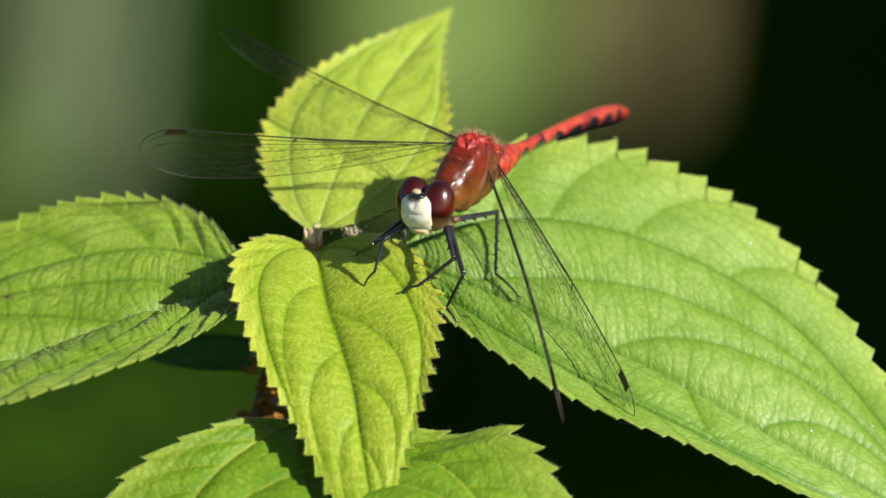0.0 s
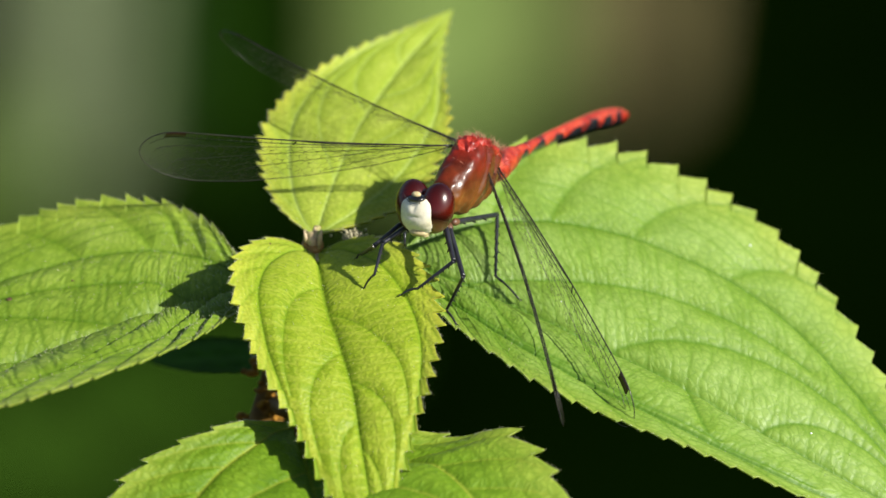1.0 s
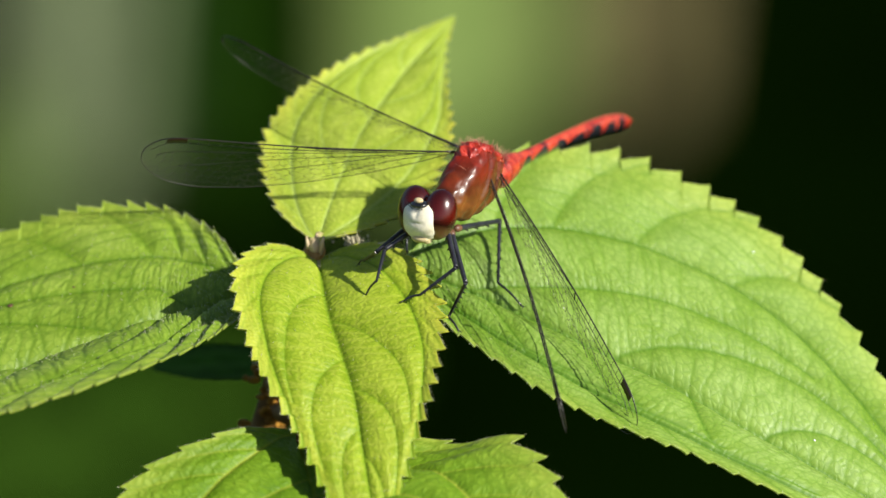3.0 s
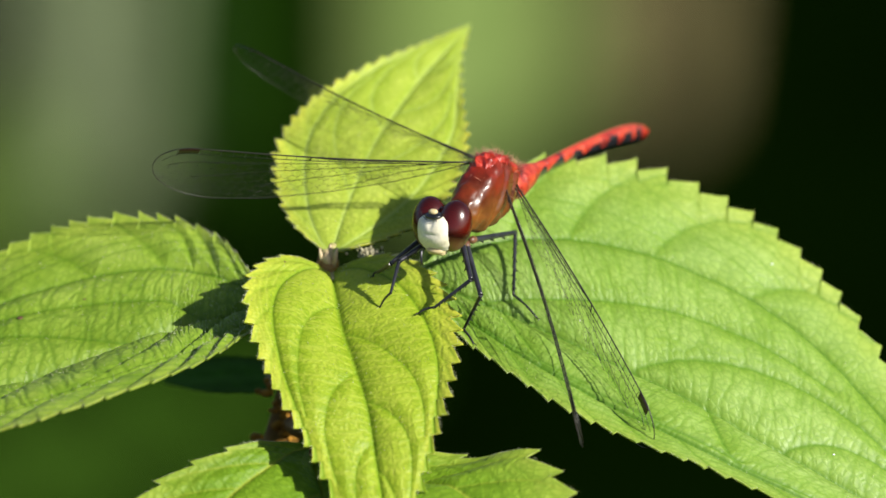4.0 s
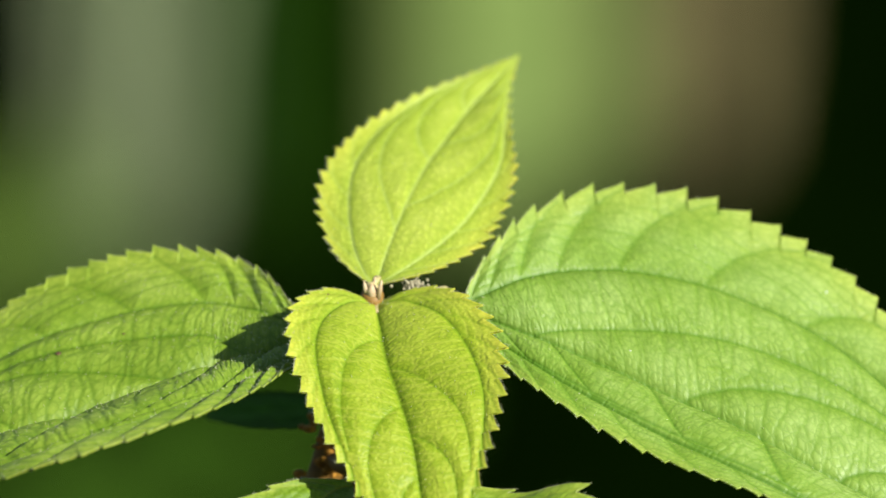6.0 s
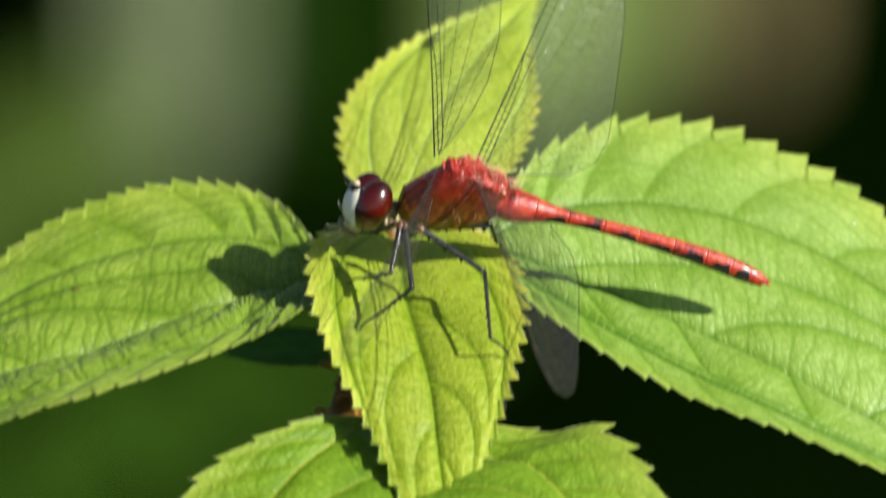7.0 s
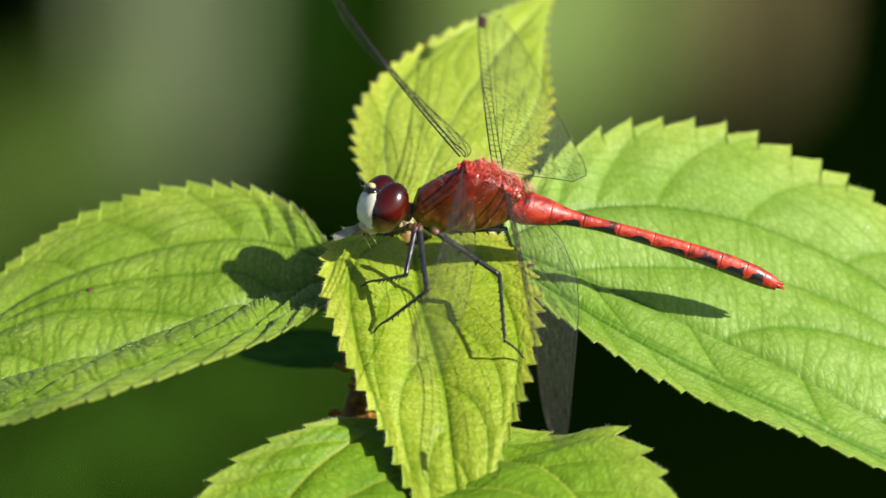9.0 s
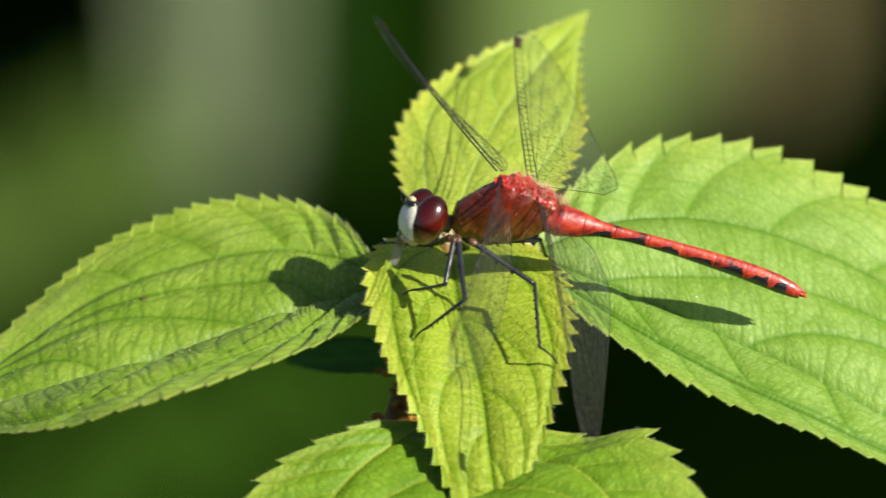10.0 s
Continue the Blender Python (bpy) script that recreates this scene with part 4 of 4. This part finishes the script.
def tail_bow(x):
    """The abdomen arches a little and its end hangs."""
    d = -x / MM
    return MM * (0.35 * math.sin(d * math.pi / 17) - 0.012 * max(0.0, d - 16) ** 2)


for i in range(10):
    x0, x1 = SEG_END[i], SEG_END[i + 1]
    bm = bmesh.new()
    rings = []
    for j in range(21):
        u = j / 20
        x = x0 + (x1 - x0) * u + (0.14 if j == 20 and i < 9 else 0)
        g = np.interp(x, GIRTH_X, GIRTH) * (1 + 0.012 * math.exp(-(((u - 0.93) / 0.05) ** 2)) - (0.015 if j == 20 and i < 9 else 0))
        rings.append([mm((-x, g * np.interp(x, [0, 3, 7], [1, 0.95, 0.80]) * math.cos(2 * math.pi * k / 72), g * (0.95 * math.sin(2 * math.pi * k / 72) + 0.06 * max(0.0, math.sin(2 * math.pi * k / 72)) ** 6))) for k in range(72)])
    rows = loft(bm, rings)
    for f in bm.faces:
        c = f.calc_center_median() / MM
        u = (-c.x - x0) / (x1 - x0)
        g = np.interp(-c.x, GIRTH_X, GIRTH)
        rise = 0.95 + 0.2 * (i > 5) + 0.25 * (i > 7)
        low = -0.60 + rise * math.sin(math.pi / 2 * min(1.0, max(0.0, u - 0.03) / 0.7)) * (1.0 if u < 0.88 else max(0.0, 1 - (u - 0.88) / 0.12)) + 0.26 * noise.noise(c * 1.7)
        if 2 <= i <= 8 and c.z / g < low and abs(c.y) > 0.12 * g:
            f.material_index = 1
        elif i > 1 and c.z / g < -0.80:
            f.material_index = 1
    for v in bm.verts:
        v.co.z += tail_bow(v.co.x)
    ob = part("abdomen" if i == 0 else "segment", bm, [RED, BLACK], fly if i == 0 else abdomen, "slender red abdomen with black marks along its sides" if i == 0 else "")
    if i == 0:
        abdomen = ob
bm = bmesh.new()
for side in (-1, 1):
    tube(bm, [mm((-21.8, side * 0.2, 0.15)), mm((-22.3, side * 0.24, 0.12)), mm((-22.7, side * 0.2, 0.15))], [0.2 * MM, 0.16 * MM, 0.03 * MM], 8)
tube(bm, [mm((-21.8, 0, -0.15)), mm((-22.8, 0, -0.1))], [0.22 * MM, 0.05 * MM], 8)
for v in bm.verts:
    v.co.z += tail_bow(v.co.x)
part("tail_claspers", bm, DEEP_RED, abdomen)


# wings: a clear membrane, netted veins and a dark cell near the tip
def wing_half(kind, x):
    """The trailing edge's distance from the leading edge, at x of the length."""
    if kind == "fore":
        w = np.interp(x, [0, 0.04, 0.12, 0.25, 0.45, 0.65, 0.8, 1], [0.5, 1.7, 3.3, 4.7, 5.6, 5.9, 5.7, 5.4])
    else:
        w = np.interp(x, [0, 0.03, 0.1, 0.2, 0.32, 0.5, 0.7, 0.82, 1], [0.6, 3.2, 7.2, 8.8, 8.9, 8.0, 6.9, 6.2, 5.6])
    e = min(1.0, max(0.0, (x - 0.78) / 0.22))
    return 2.4 + (w - 2.4) * math.sqrt(1 - e * e) if e > 0 else w


def lead_edge(x):
    e = min(1.0, max(0.0, (x - 0.86) / 0.14))
    return 2.35 * (1 - math.sqrt(1 - e * e)) + 0.35 * max(0.0, 0.15 - x)


def wing_z(x, v):
    """Height of the corrugated, slightly bowed wing."""
    return 0.35 * math.sin(math.pi * x) - 0.25 * v * math.sin(math.pi * v) + 0.08 * math.cos(v * 22) * (1 - v)


def build_wing(kind, length, twist):
    n, m = 80, 16
    bm = bmesh.new()

    def at(x, v):
        a = lead_edge(x)
        y = a + (max(wing_half(kind, x), a + 0.05) - a) * v
        turned = twist * (0.5 - x)
        z = wing_z(x, v)
        return mm((x * length, y * math.cos(turned) - z * math.sin(turned), y * math.sin(turned) + z * math.cos(turned)))

    grid = [[bm.verts.new(at(1 - (1 - i / n) ** 1.7, k / m)) for k in range(m + 1)] for i in range(n + 1)]
    for i in range(n):
        for k in range(m):
            bm.faces.new((grid[i][k], grid[i + 1][k], grid[i + 1][k + 1], grid[i][k + 1]))
    wing = part("wing", bm, MEMBRANE, fly, "clear netted wing, wings swept forward")
    wing.visible_shadow = True
    bm = bmesh.new()
    rng = random.Random(len(kind) + int(length))

    def vein(pts, r, sides=4):
        tube(bm, [at(*p) for p in pts], [r * 1.05 * MM] * len(pts) if not isinstance(r, list) else [q * 0.72 * MM for q in r], sides)

    xs = 1 - (1 - np.linspace(0, 1, 51)) ** 1.7
    vein([(x, 0.0) for x in xs], list(np.interp(xs, [0, 0.5, 0.93, 1], [0.105, 0.085, 0.072, 0.055])), 6)
    vein([(x, 1.0) for x in xs], 0.032)
    vein([(1.0, v) for v in np.linspace(0, 1, 5)], 0.034)

    def mm_v(x, d):
        a = lead_edge(x)
        return min(0.98, max(0.0, d) / (max(wing_half(kind, x), a + 0.3) - a))

    vein([(x, mm_v(x, 0.42 * (1 - (x / 0.5) ** 6) + 0.02)) for x in np.linspace(0, 0.5, 21)], 0.04, 5)
    vein([(x, mm_v(x, 0.85 - 0.15 * x)) for x in np.linspace(0, 0.97, 41)], list(np.interp(np.linspace(0, 1, 41), [0, 1], [0.07, 0.03])), 5)
    vein([(0.5, 0), (0.503, mm_v(0.5, 0.4)), (0.51, mm_v(0.5, 0.85))], 0.06, 5)
    vein([(x, mm_v(x, 0.85 + 1.1 * max(0, x - 0.2))) for x in np.linspace(0.2, 0.95, 31)], 0.022)
    vein([(x, mm_v(x, 0.9 + 3.3 * max(0, x - 0.13))) for x in np.linspace(0.1, 0.88, 31)], 0.022)
    vein([(x, mm_v(x, 0.9 + 5.5 * max(0, x - 0.06) ** 0.9)) for x in np.linspace(0.04, 0.66, 25)], 0.022)
    vein([(x, mm_v(x, 1.2 + 10 * max(0, x - 0.02))) for x in np.linspace(0.02, 0.42, 19)], 0.022)
    for a, step in ((0.42, 0.033), (0.84, 0.033)):
        x = 0.05
        while x < 0.95:
            if not (a < 0.5 and x > 0.5):
                vein([(x, mm_v(x, a - 0.42 if x < 0.5 else 0.0)), (x + 0.003, mm_v(x, a))], 0.026, 3)
            x += step * rng.uniform(0.8, 1.2)
    # the net: six-sided cells, smaller towards the trailing edge
    cell = 0.92
    nx = int(length / cell)
    for i in range(1, nx):
        y = 0.95
        j = 0
        while True:
            h = cell * np.interp(y, [1, 6], [0.95, 0.6]) * rng.uniform(0.8, 1.2)
            x = (i + (0.5 if j % 2 else 0)) * cell / length
            x += rng.uniform(-0.3, 0.3) * cell / length
            if x >= 0.985:
                break
            lim = wing_half(kind, x)
            if y + h > lim - 0.1 or x < 0.03:
                break
            v0, v1 = mm_v(x, y), mm_v(x + 0.004, y + h * 0.62)
            vein([(x, v0), (x, v1)], 0.0145, 3)
            for sx in (-1, 1):
                x2 = x + sx * 0.5 * cell / length
                if 0.02 < x2 < 0.985 and y + h < wing_half(kind, x2) - 0.05:
                    vein([(x, v1), (x2, mm_v(x2, y + h))], 0.0145, 3)
            y += h
            j += 1
    tagged(part("vein_net", bm, VEIN, wing, "fine black wing veins"), kind="stuff")
    bm = bmesh.new()
    lo = [bm.verts.new(at(x, 0.0) + Vector((0, 0, 0.00003))) for x in np.linspace(0.852, 0.916, 8)]
    hi = [bm.verts.new(at(x, mm_v(x, 0.62)) + Vector((0, 0, 0.00003))) for x in np.linspace(0.858, 0.922, 8)]
    lo2 = [bm.verts.new(v.co - Vector((0, 0, 0.00008))) for v in lo]
    hi2 = [bm.verts.new(v.co - Vector((0, 0, 0.00008))) for v in hi]
    for k in range(7):
        bm.faces.new((lo[k], lo[k + 1], hi[k + 1], hi[k]))
        bm.faces.new((lo2[k], hi2[k], hi2[k + 1], lo2[k + 1]))
        bm.faces.new((lo[k], lo2[k], lo2[k + 1], lo[k + 1]))
        bm.faces.new((hi[k], hi[k + 1], hi2[k + 1], hi2[k]))
    part("stigma", bm, STIGMA, wing, "dark red-brown cell near the wing tip")
    return wing


WINGS = {}
for key in WING_POSES:
    WINGS[key] = build_wing(key.split("_")[0], 26.2 if key.startswith("fore") else 25.2, radians({"fore_right": -38, "hind_right": -22, "fore_left": 10, "hind_left": 22}[key]))


# legs: thigh, shin and foot, each in its own space with x along it
def leg_piece(name, length, r0, r1, mat, parent, spines=0, bend=0.0):
    bm = bmesh.new()
    n = 10 if not spines else 2 * spines + 4
    pts = [mm((length * k / n, 0, bend * math.sin(math.pi * k / n))) for k in range(n + 1)]
    tube(bm, pts, [(r0 + (r1 - r0) * k / n) * MM * (1.12 if k in (0, n) else 1) for k in range(n + 1)], 10)
    for k in range(spines):
        x = length * (2 * k + 2.5) / n
        side = 1 if k % 2 else -1
        goal = mm((x, side * r1, -r1))
        face = min((f for f in bm.faces if len(f.verts) == 4), key=lambda f: (f.calc_center_median() - goal).length_squared)
        tip = bmesh.ops.poke(bm, faces=[face])["verts"][0]
        tip.co = mm((x + 0.14, side * (r1 + 0.15), -r1 - 0.17))
    if name == "foot":
        for side in (-1, 1):
            tube(bm, [mm((length, 0, 0)), mm((length + 0.18, side * 0.12, 0.05)), mm((length + 0.26, side * 0.2, -0.12))], [0.05 * MM, 0.04 * MM, 0.01 * MM], 4)
    return part(name, bm, mat, parent)


def aim(p, q, up=(0, 0, 1)):
    """A pose at p (mm) whose x looks at q (mm)."""
    x = (Vector(q) - Vector(p)).normalized()
    y = Vector(up).cross(x)
    y = y.normalized() if y.length > 1e-3 else Vector((0, 1, 0))
    z = x.cross(y)
    m = Matrix((x, y, z)).transposed().to_4x4()
    m.translation = mm(p)
    return m


LEGS = {}
for key, joints in LEG_JOINTS.items():
    sizes = []
    for k in range(3):
        sizes.append(sum((Vector(j[k + 1]) - Vector(j[k])).length for j in joints.values()) / 2)
    leg = leg_piece("leg", sizes[0], 0.26, 0.20, LEG, fly, 6)
    tagged(leg, "thin black spiny leg")
    shin = leg_piece("shin", sizes[1], 0.17, 0.12, LEG, leg, 12)
    toe = leg_piece("foot", sizes[2], 0.11, 0.08, LEG, leg, 0, 0.12)
    bm = bmesh.new()
    ball(bm, (0, 0, 0), mm((0.5, 0.34, 0.34)), None, 8, 12)
    part("hip", bm, COXA, leg, "brown hip joint")
    LEGS[key] = (leg, shin, toe, sizes)

prey = tagged(new("prey_insect"), "small pale insect held in the dragonfly's jaws", "insect")
bm = bmesh.new()
ball(bm, (0, 0, 0), mm((0.9, 0.45, 0.45)), None, 10, 14)
ball(bm, mm((0.9, 0, 0.1)), mm((0.45, 0.4, 0.4)), None, 8, 12)
part("prey_body", bm, OCCIPUT, prey)
for side in (-1, 1):
    bm = bmesh.new()
    rows = [[bm.verts.new(mm((-2.2 * u, side * (0.06 + 0.10 * u) + v * 0.62 * math.sin(math.pi * (0.08 + 0.86 * u)) ** 0.7, 0.3 + 0.25 * u + 0.1 * v * v))) for v in np.linspace(-0.5, 0.5, 7)] for u in np.linspace(0, 1, 14)]
    for a, b in zip(rows, rows[1:]):
        for k in range(6):
            bm.faces.new((a[k], a[k + 1], b[k + 1], b[k]))
    part("prey_wing", bm, PREY_WING, prey, "translucent whitish wing")
for k in range(4):
    bm = bmesh.new()
    y = 0.3 if k % 2 else -0.3
    tube(bm, [mm((0.4 - 0.5 * (k // 2), y, -0.2)), mm((0.5 - 0.6 * (k // 2), y * 2.2, -1.0)), mm((0.3 - 0.6 * (k // 2), y * 2.6, -1.9))], [0.07 * MM, 0.05 * MM, 0.03 * MM], 5)
    part("prey_leg", bm, LIP, prey)


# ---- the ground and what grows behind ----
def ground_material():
    m, nt, p, out = material("shade_toned_ground")
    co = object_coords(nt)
    # Near-black green: the deep shade down there is put into the base colour.
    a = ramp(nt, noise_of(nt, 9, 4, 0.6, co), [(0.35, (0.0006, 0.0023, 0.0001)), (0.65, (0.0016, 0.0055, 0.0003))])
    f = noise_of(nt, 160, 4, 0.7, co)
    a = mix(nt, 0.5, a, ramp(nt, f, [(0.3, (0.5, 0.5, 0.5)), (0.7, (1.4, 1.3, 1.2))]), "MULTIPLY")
    nt.links.new(a, p.inputs["Base Color"])
    p.inputs["Roughness"].default_value = 0.9
    p.inputs["Specular IOR Level"].default_value = 0.0
    bump(nt, p, f, 0.6, 0.004)
    return m


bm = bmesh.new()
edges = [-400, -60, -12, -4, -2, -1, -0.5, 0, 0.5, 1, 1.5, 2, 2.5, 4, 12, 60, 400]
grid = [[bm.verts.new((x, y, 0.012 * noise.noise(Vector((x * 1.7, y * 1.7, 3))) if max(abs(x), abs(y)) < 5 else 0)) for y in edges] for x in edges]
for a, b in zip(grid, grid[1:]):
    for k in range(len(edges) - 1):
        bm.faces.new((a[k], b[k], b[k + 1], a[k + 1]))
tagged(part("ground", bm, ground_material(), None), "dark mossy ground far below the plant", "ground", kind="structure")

BARK = skin("dead_stalk", [(0.3, (0.12, 0.102, 0.045)), (0.7, (0.195, 0.168, 0.074))], 40, 0.9, 400, 0.001, specular=0.1)
PALE = skin("pale_stalk", [(0.3, (0.155, 0.20, 0.10)), (0.7, (0.25, 0.31, 0.165))], 40, 0.9, 400, 0.001, specular=0.1)
# Blade greens in steps: sunlit tone first, then shade mixed deeper into each colour.
BLUR_GREEN = skin("sun_toned_blade", [(0.3, (0.108, 0.168, 0.04)), (0.7, (0.165, 0.23, 0.068))], 30, 0.8, 300, 0.0005, specular=0.1)
MID_GREEN = skin("half_shade_toned_blade", [(0.3, (0.05, 0.09, 0.014)), (0.7, (0.08, 0.13, 0.026))], 30, 0.9, 300, 0.0005, specular=0.03)
LOW_GREEN = skin("low_shade_toned_blade", [(0.3, (0.016, 0.044, 0.0035)), (0.7, (0.034, 0.078, 0.007))], 30, 0.9, 300, 0.0005, specular=0.03)
SHADE_GREEN = skin("shade_toned_blade", [(0.3, (0.007, 0.026, 0.001)), (0.7, (0.015, 0.045, 0.002))], 30, 0.9, 300, 0.0005, specular=0.03)


def stalk(name, x, y, height, r0, r1, lean, mat, label, category):
    """A thick stalk that stands in the ground, in lengths between swollen joints."""
    root = tagged(new(name), label, category)
    root.location = (x, y, 0)
    n = 5
    for k in range(n):
        a, b = k / n, (k + 1) / n
        pts = [Vector((lean * u + 0.001 * math.sin(u * 20), 0, -0.02 + (height + 0.02) * u)) for u in np.linspace(a, b, 7)]
        bm = bmesh.new()
        tube(bm, pts, [r0 + (r1 - r0) * u for u in np.linspace(a, b, 7)], 20)
        part("length", bm, mat, root)
        bm = bmesh.new()
        r = (r0 + (r1 - r0) * b) * 1.07
        tube(bm, [pts[-1] + Vector((0, 0, z)) for z in (-0.004, 0, 0.004)], [r * 0.95, r, r * 0.95], 20)
        part("joint", bm, mat, root)
    return root


def broad_blade(bm, base, tip, width, sag, turn):
    """One broad grass-like blade from base to tip with a folded middle."""
    a, b = Vector(base), Vector(tip)
    side = Vector((math.cos(turn), math.sin(turn), 0))
    rows = []
    for k in range(11):
        u = k / 10
        p = a.lerp(b, u) + Vector((0, 0, sag * math.sin(math.pi * u)))
        w = width * (0.35 + 0.65 * math.sin(math.pi * min(1, 0.15 + 0.85 * u))) * (1 - u**4)
        rows.append([bm.verts.new(p + side * w * v + Vector((0, 0.15 * w * abs(v), 0))) for v in (-1, -0.5, 0, 0.5, 1)])
    for r, q in zip(rows, rows[1:]):
        for k in range(4):
            bm.faces.new((r[k], r[k + 1], q[k + 1], q[k]))


stalk("dead_stalk", 0.064, 1.797, 0.30, 0.0095, 0.012, 0.012, BARK, "thick grey-brown dead stalk standing far behind", "stalk")


def tuft(x, y, blades, height, width, spread, mat, label, seed, name="grass_tuft", lean=0.004):
    """Upright blades in a slanting row, dense in the middle and thinning out to the sides."""
    rng = random.Random(seed)
    root = tagged(new(name), label, "grass")
    root.location = (x, y, 0)
    for k in range(blades):
        bm = bmesh.new()
        q = 2 * (k + 0.5) / blades - 1
        a = spread * q * (1 + 1.1 * q * q)
        d = 1.2 * a + rng.uniform(-0.004, 0.004)
        broad_blade(bm, (a * 0.9, d, -0.01), (a + rng.gauss(0, lean), d + rng.uniform(-0.01, 0.01), height * rng.uniform(0.75, 1.1)), width * rng.uniform(0.7, 1.2), 0.0, rng.uniform(0.3, 0.8))
        part("blade", bm, mat, root)
    return root


tuft(0.063, 1.807, 12, 0.30, 0.004, 0.008, BARK, "dry grey-brown stems around the dead stalk", 3, "dry_grass_tuft")
tuft(-0.063, 1.745, 30, 0.17, 0.0022, 0.0092, PALE, "clump of pale grey-green blades far behind", 6, lean=0.012)
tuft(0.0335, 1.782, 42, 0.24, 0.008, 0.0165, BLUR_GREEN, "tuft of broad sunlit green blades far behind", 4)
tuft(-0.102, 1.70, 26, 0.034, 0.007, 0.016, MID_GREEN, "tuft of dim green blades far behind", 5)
tuft(-0.020, 1.765, 26, 0.20, 0.007, 0.0105, SHADE_GREEN, "dark green blades between the paler tufts far behind", 14)
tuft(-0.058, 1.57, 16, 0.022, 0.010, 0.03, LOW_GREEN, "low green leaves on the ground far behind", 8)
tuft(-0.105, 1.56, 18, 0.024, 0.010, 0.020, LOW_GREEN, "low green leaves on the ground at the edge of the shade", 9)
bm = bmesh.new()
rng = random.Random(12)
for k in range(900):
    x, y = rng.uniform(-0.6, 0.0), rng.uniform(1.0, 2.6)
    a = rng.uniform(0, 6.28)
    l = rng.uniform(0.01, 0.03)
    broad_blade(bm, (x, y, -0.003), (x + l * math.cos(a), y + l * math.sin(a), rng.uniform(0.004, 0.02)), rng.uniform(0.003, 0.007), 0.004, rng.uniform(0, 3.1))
tagged(part("low_growth", bm, SHADE_GREEN, None), "low dark green ground cover far behind", "ground cover", kind="stuff")


# ---- what moves ----
def wing_pose(root, span, chord):
    x = Vector(span).normalized()
    y = (Vector(chord) - x * Vector(chord).dot(x)).normalized()
    m = Matrix((x, y, x.cross(y))).transposed().to_4x4()
    m.translation = mm(root)
    return m


def limb_rows(rows, key):
    """Rows for a leg and its two lower pieces, from (seconds, perch)."""
    leg, shin, toe, sizes = LEGS[key]
    out = ([], [], [])
    for t, perch in rows:
        hip, knee, ankle, tip = [Vector(p) for p in LEG_JOINTS[key][perch]]
        m0 = aim(hip, knee)
        knee2 = hip + (knee - hip).normalized() * sizes[0]
        m1 = aim(knee2, ankle)
        ankle2 = knee2 + (ankle - knee2).normalized() * sizes[1]
        m2 = aim(ankle2, tip)
        out[0].append((t, m0))
        out[1].append((t, m0.inverted() @ m1))
        out[2].append((t, m0.inverted() @ m2))
    return out


def motions():
    one, two = PERCH_ONE, PERCH_TWO
    lift = Matrix.Translation((-0.0008, 0.0, 0.0012)) @ one
    up = Matrix.Translation((0.05, 0.05, 0.085)) @ one
    far = pose(0.42, 0.45, 1.06, 0, 0, -150)
    turn = pose(0.48, 0.20, 1.04, 0, 0, 170)
    near = Matrix.Translation((0.09, 0.02, 0.05)) @ two
    over = Matrix.Translation((0.012, 0.004, 0.012)) @ two
    walk(fly, [(0, one), (5.1, one), (5.2, lift), (5.3, up), (5.7, far), (6.1, turn), (6.45, near), (6.6, over), (6.7, two), (10, two)])
    for key, wing in WINGS.items():
        rest, raised, half, swept = (wing_pose(*WING_POSES[key][k]) for k in ("rest", "raised", "half", "swept"))
        out = 1 if key.endswith("left") else -1
        root = WING_POSES[key]["raised"][0]
        beats = []
        for k in range(14):
            z = 0.75 if k % 2 else -0.35
            beats.append((5.2 + 0.1 * k, wing_pose(root, (0.1, out, z), (-1, 0, 0.1))))
        walk(wing, [(0, rest), (5.1, rest)] + beats + [(6.7, raised), (7.0, raised), (7.4, half), (8.3, half), (8.6, swept), (10, swept)])
    for key in LEGS:
        rows = limb_rows([(0, "front"), (5.1, "front"), (6.6, "side"), (10, "side")], key)
        for ob, r in zip(LEGS[key][:3], rows):
            walk(ob, r)
    for key in BLADE_TURNS:
        ob = LEAVES[key]
        at = ob.location.copy()
        first, bare, second = (Matrix.Translation(at) @ Matrix.Rotation(radians(Vector(v).length), 4, Vector(v).normalized() if Vector(v).length else Vector((0, 0, 1))) for v in BLADE_TURNS[key])
        walk(ob, [(0, first), (5.1, first), (5.3, bare), (6.5, bare), (6.8, second), (10, second)])
    h = mm((6.5, 0, -1.0))
    walk(head, [(t, Matrix.Translation(h) @ pose(0, 0, 0, *turned)) for t, turned in HEAD_TURNS])
    b = mm((-3.5, 0, -0.4))
    walk(abdomen, [(t, Matrix.Translation(b) @ pose(0, 0, 0, *turned)) for t, turned in TAIL_TURNS])
    jaw = mm((8.4, 0.4, -3.0))
    hold = two @ Matrix.Translation(jaw)
    walk(prey, [(0, pose(0.5, 0.1, 0.01)), (5.5, pose(0.5, 0.1, 0.01)), (6.0, turn @ Matrix.Translation(jaw)), (6.1, turn @ Matrix.Translation(jaw)), (6.45, near @ Matrix.Translation(jaw)), (6.6, over @ Matrix.Translation(jaw))]
         + [(t, hold @ pose(0, 0, 0, *turned)) for t, turned in PREY_TURNS])


motions()
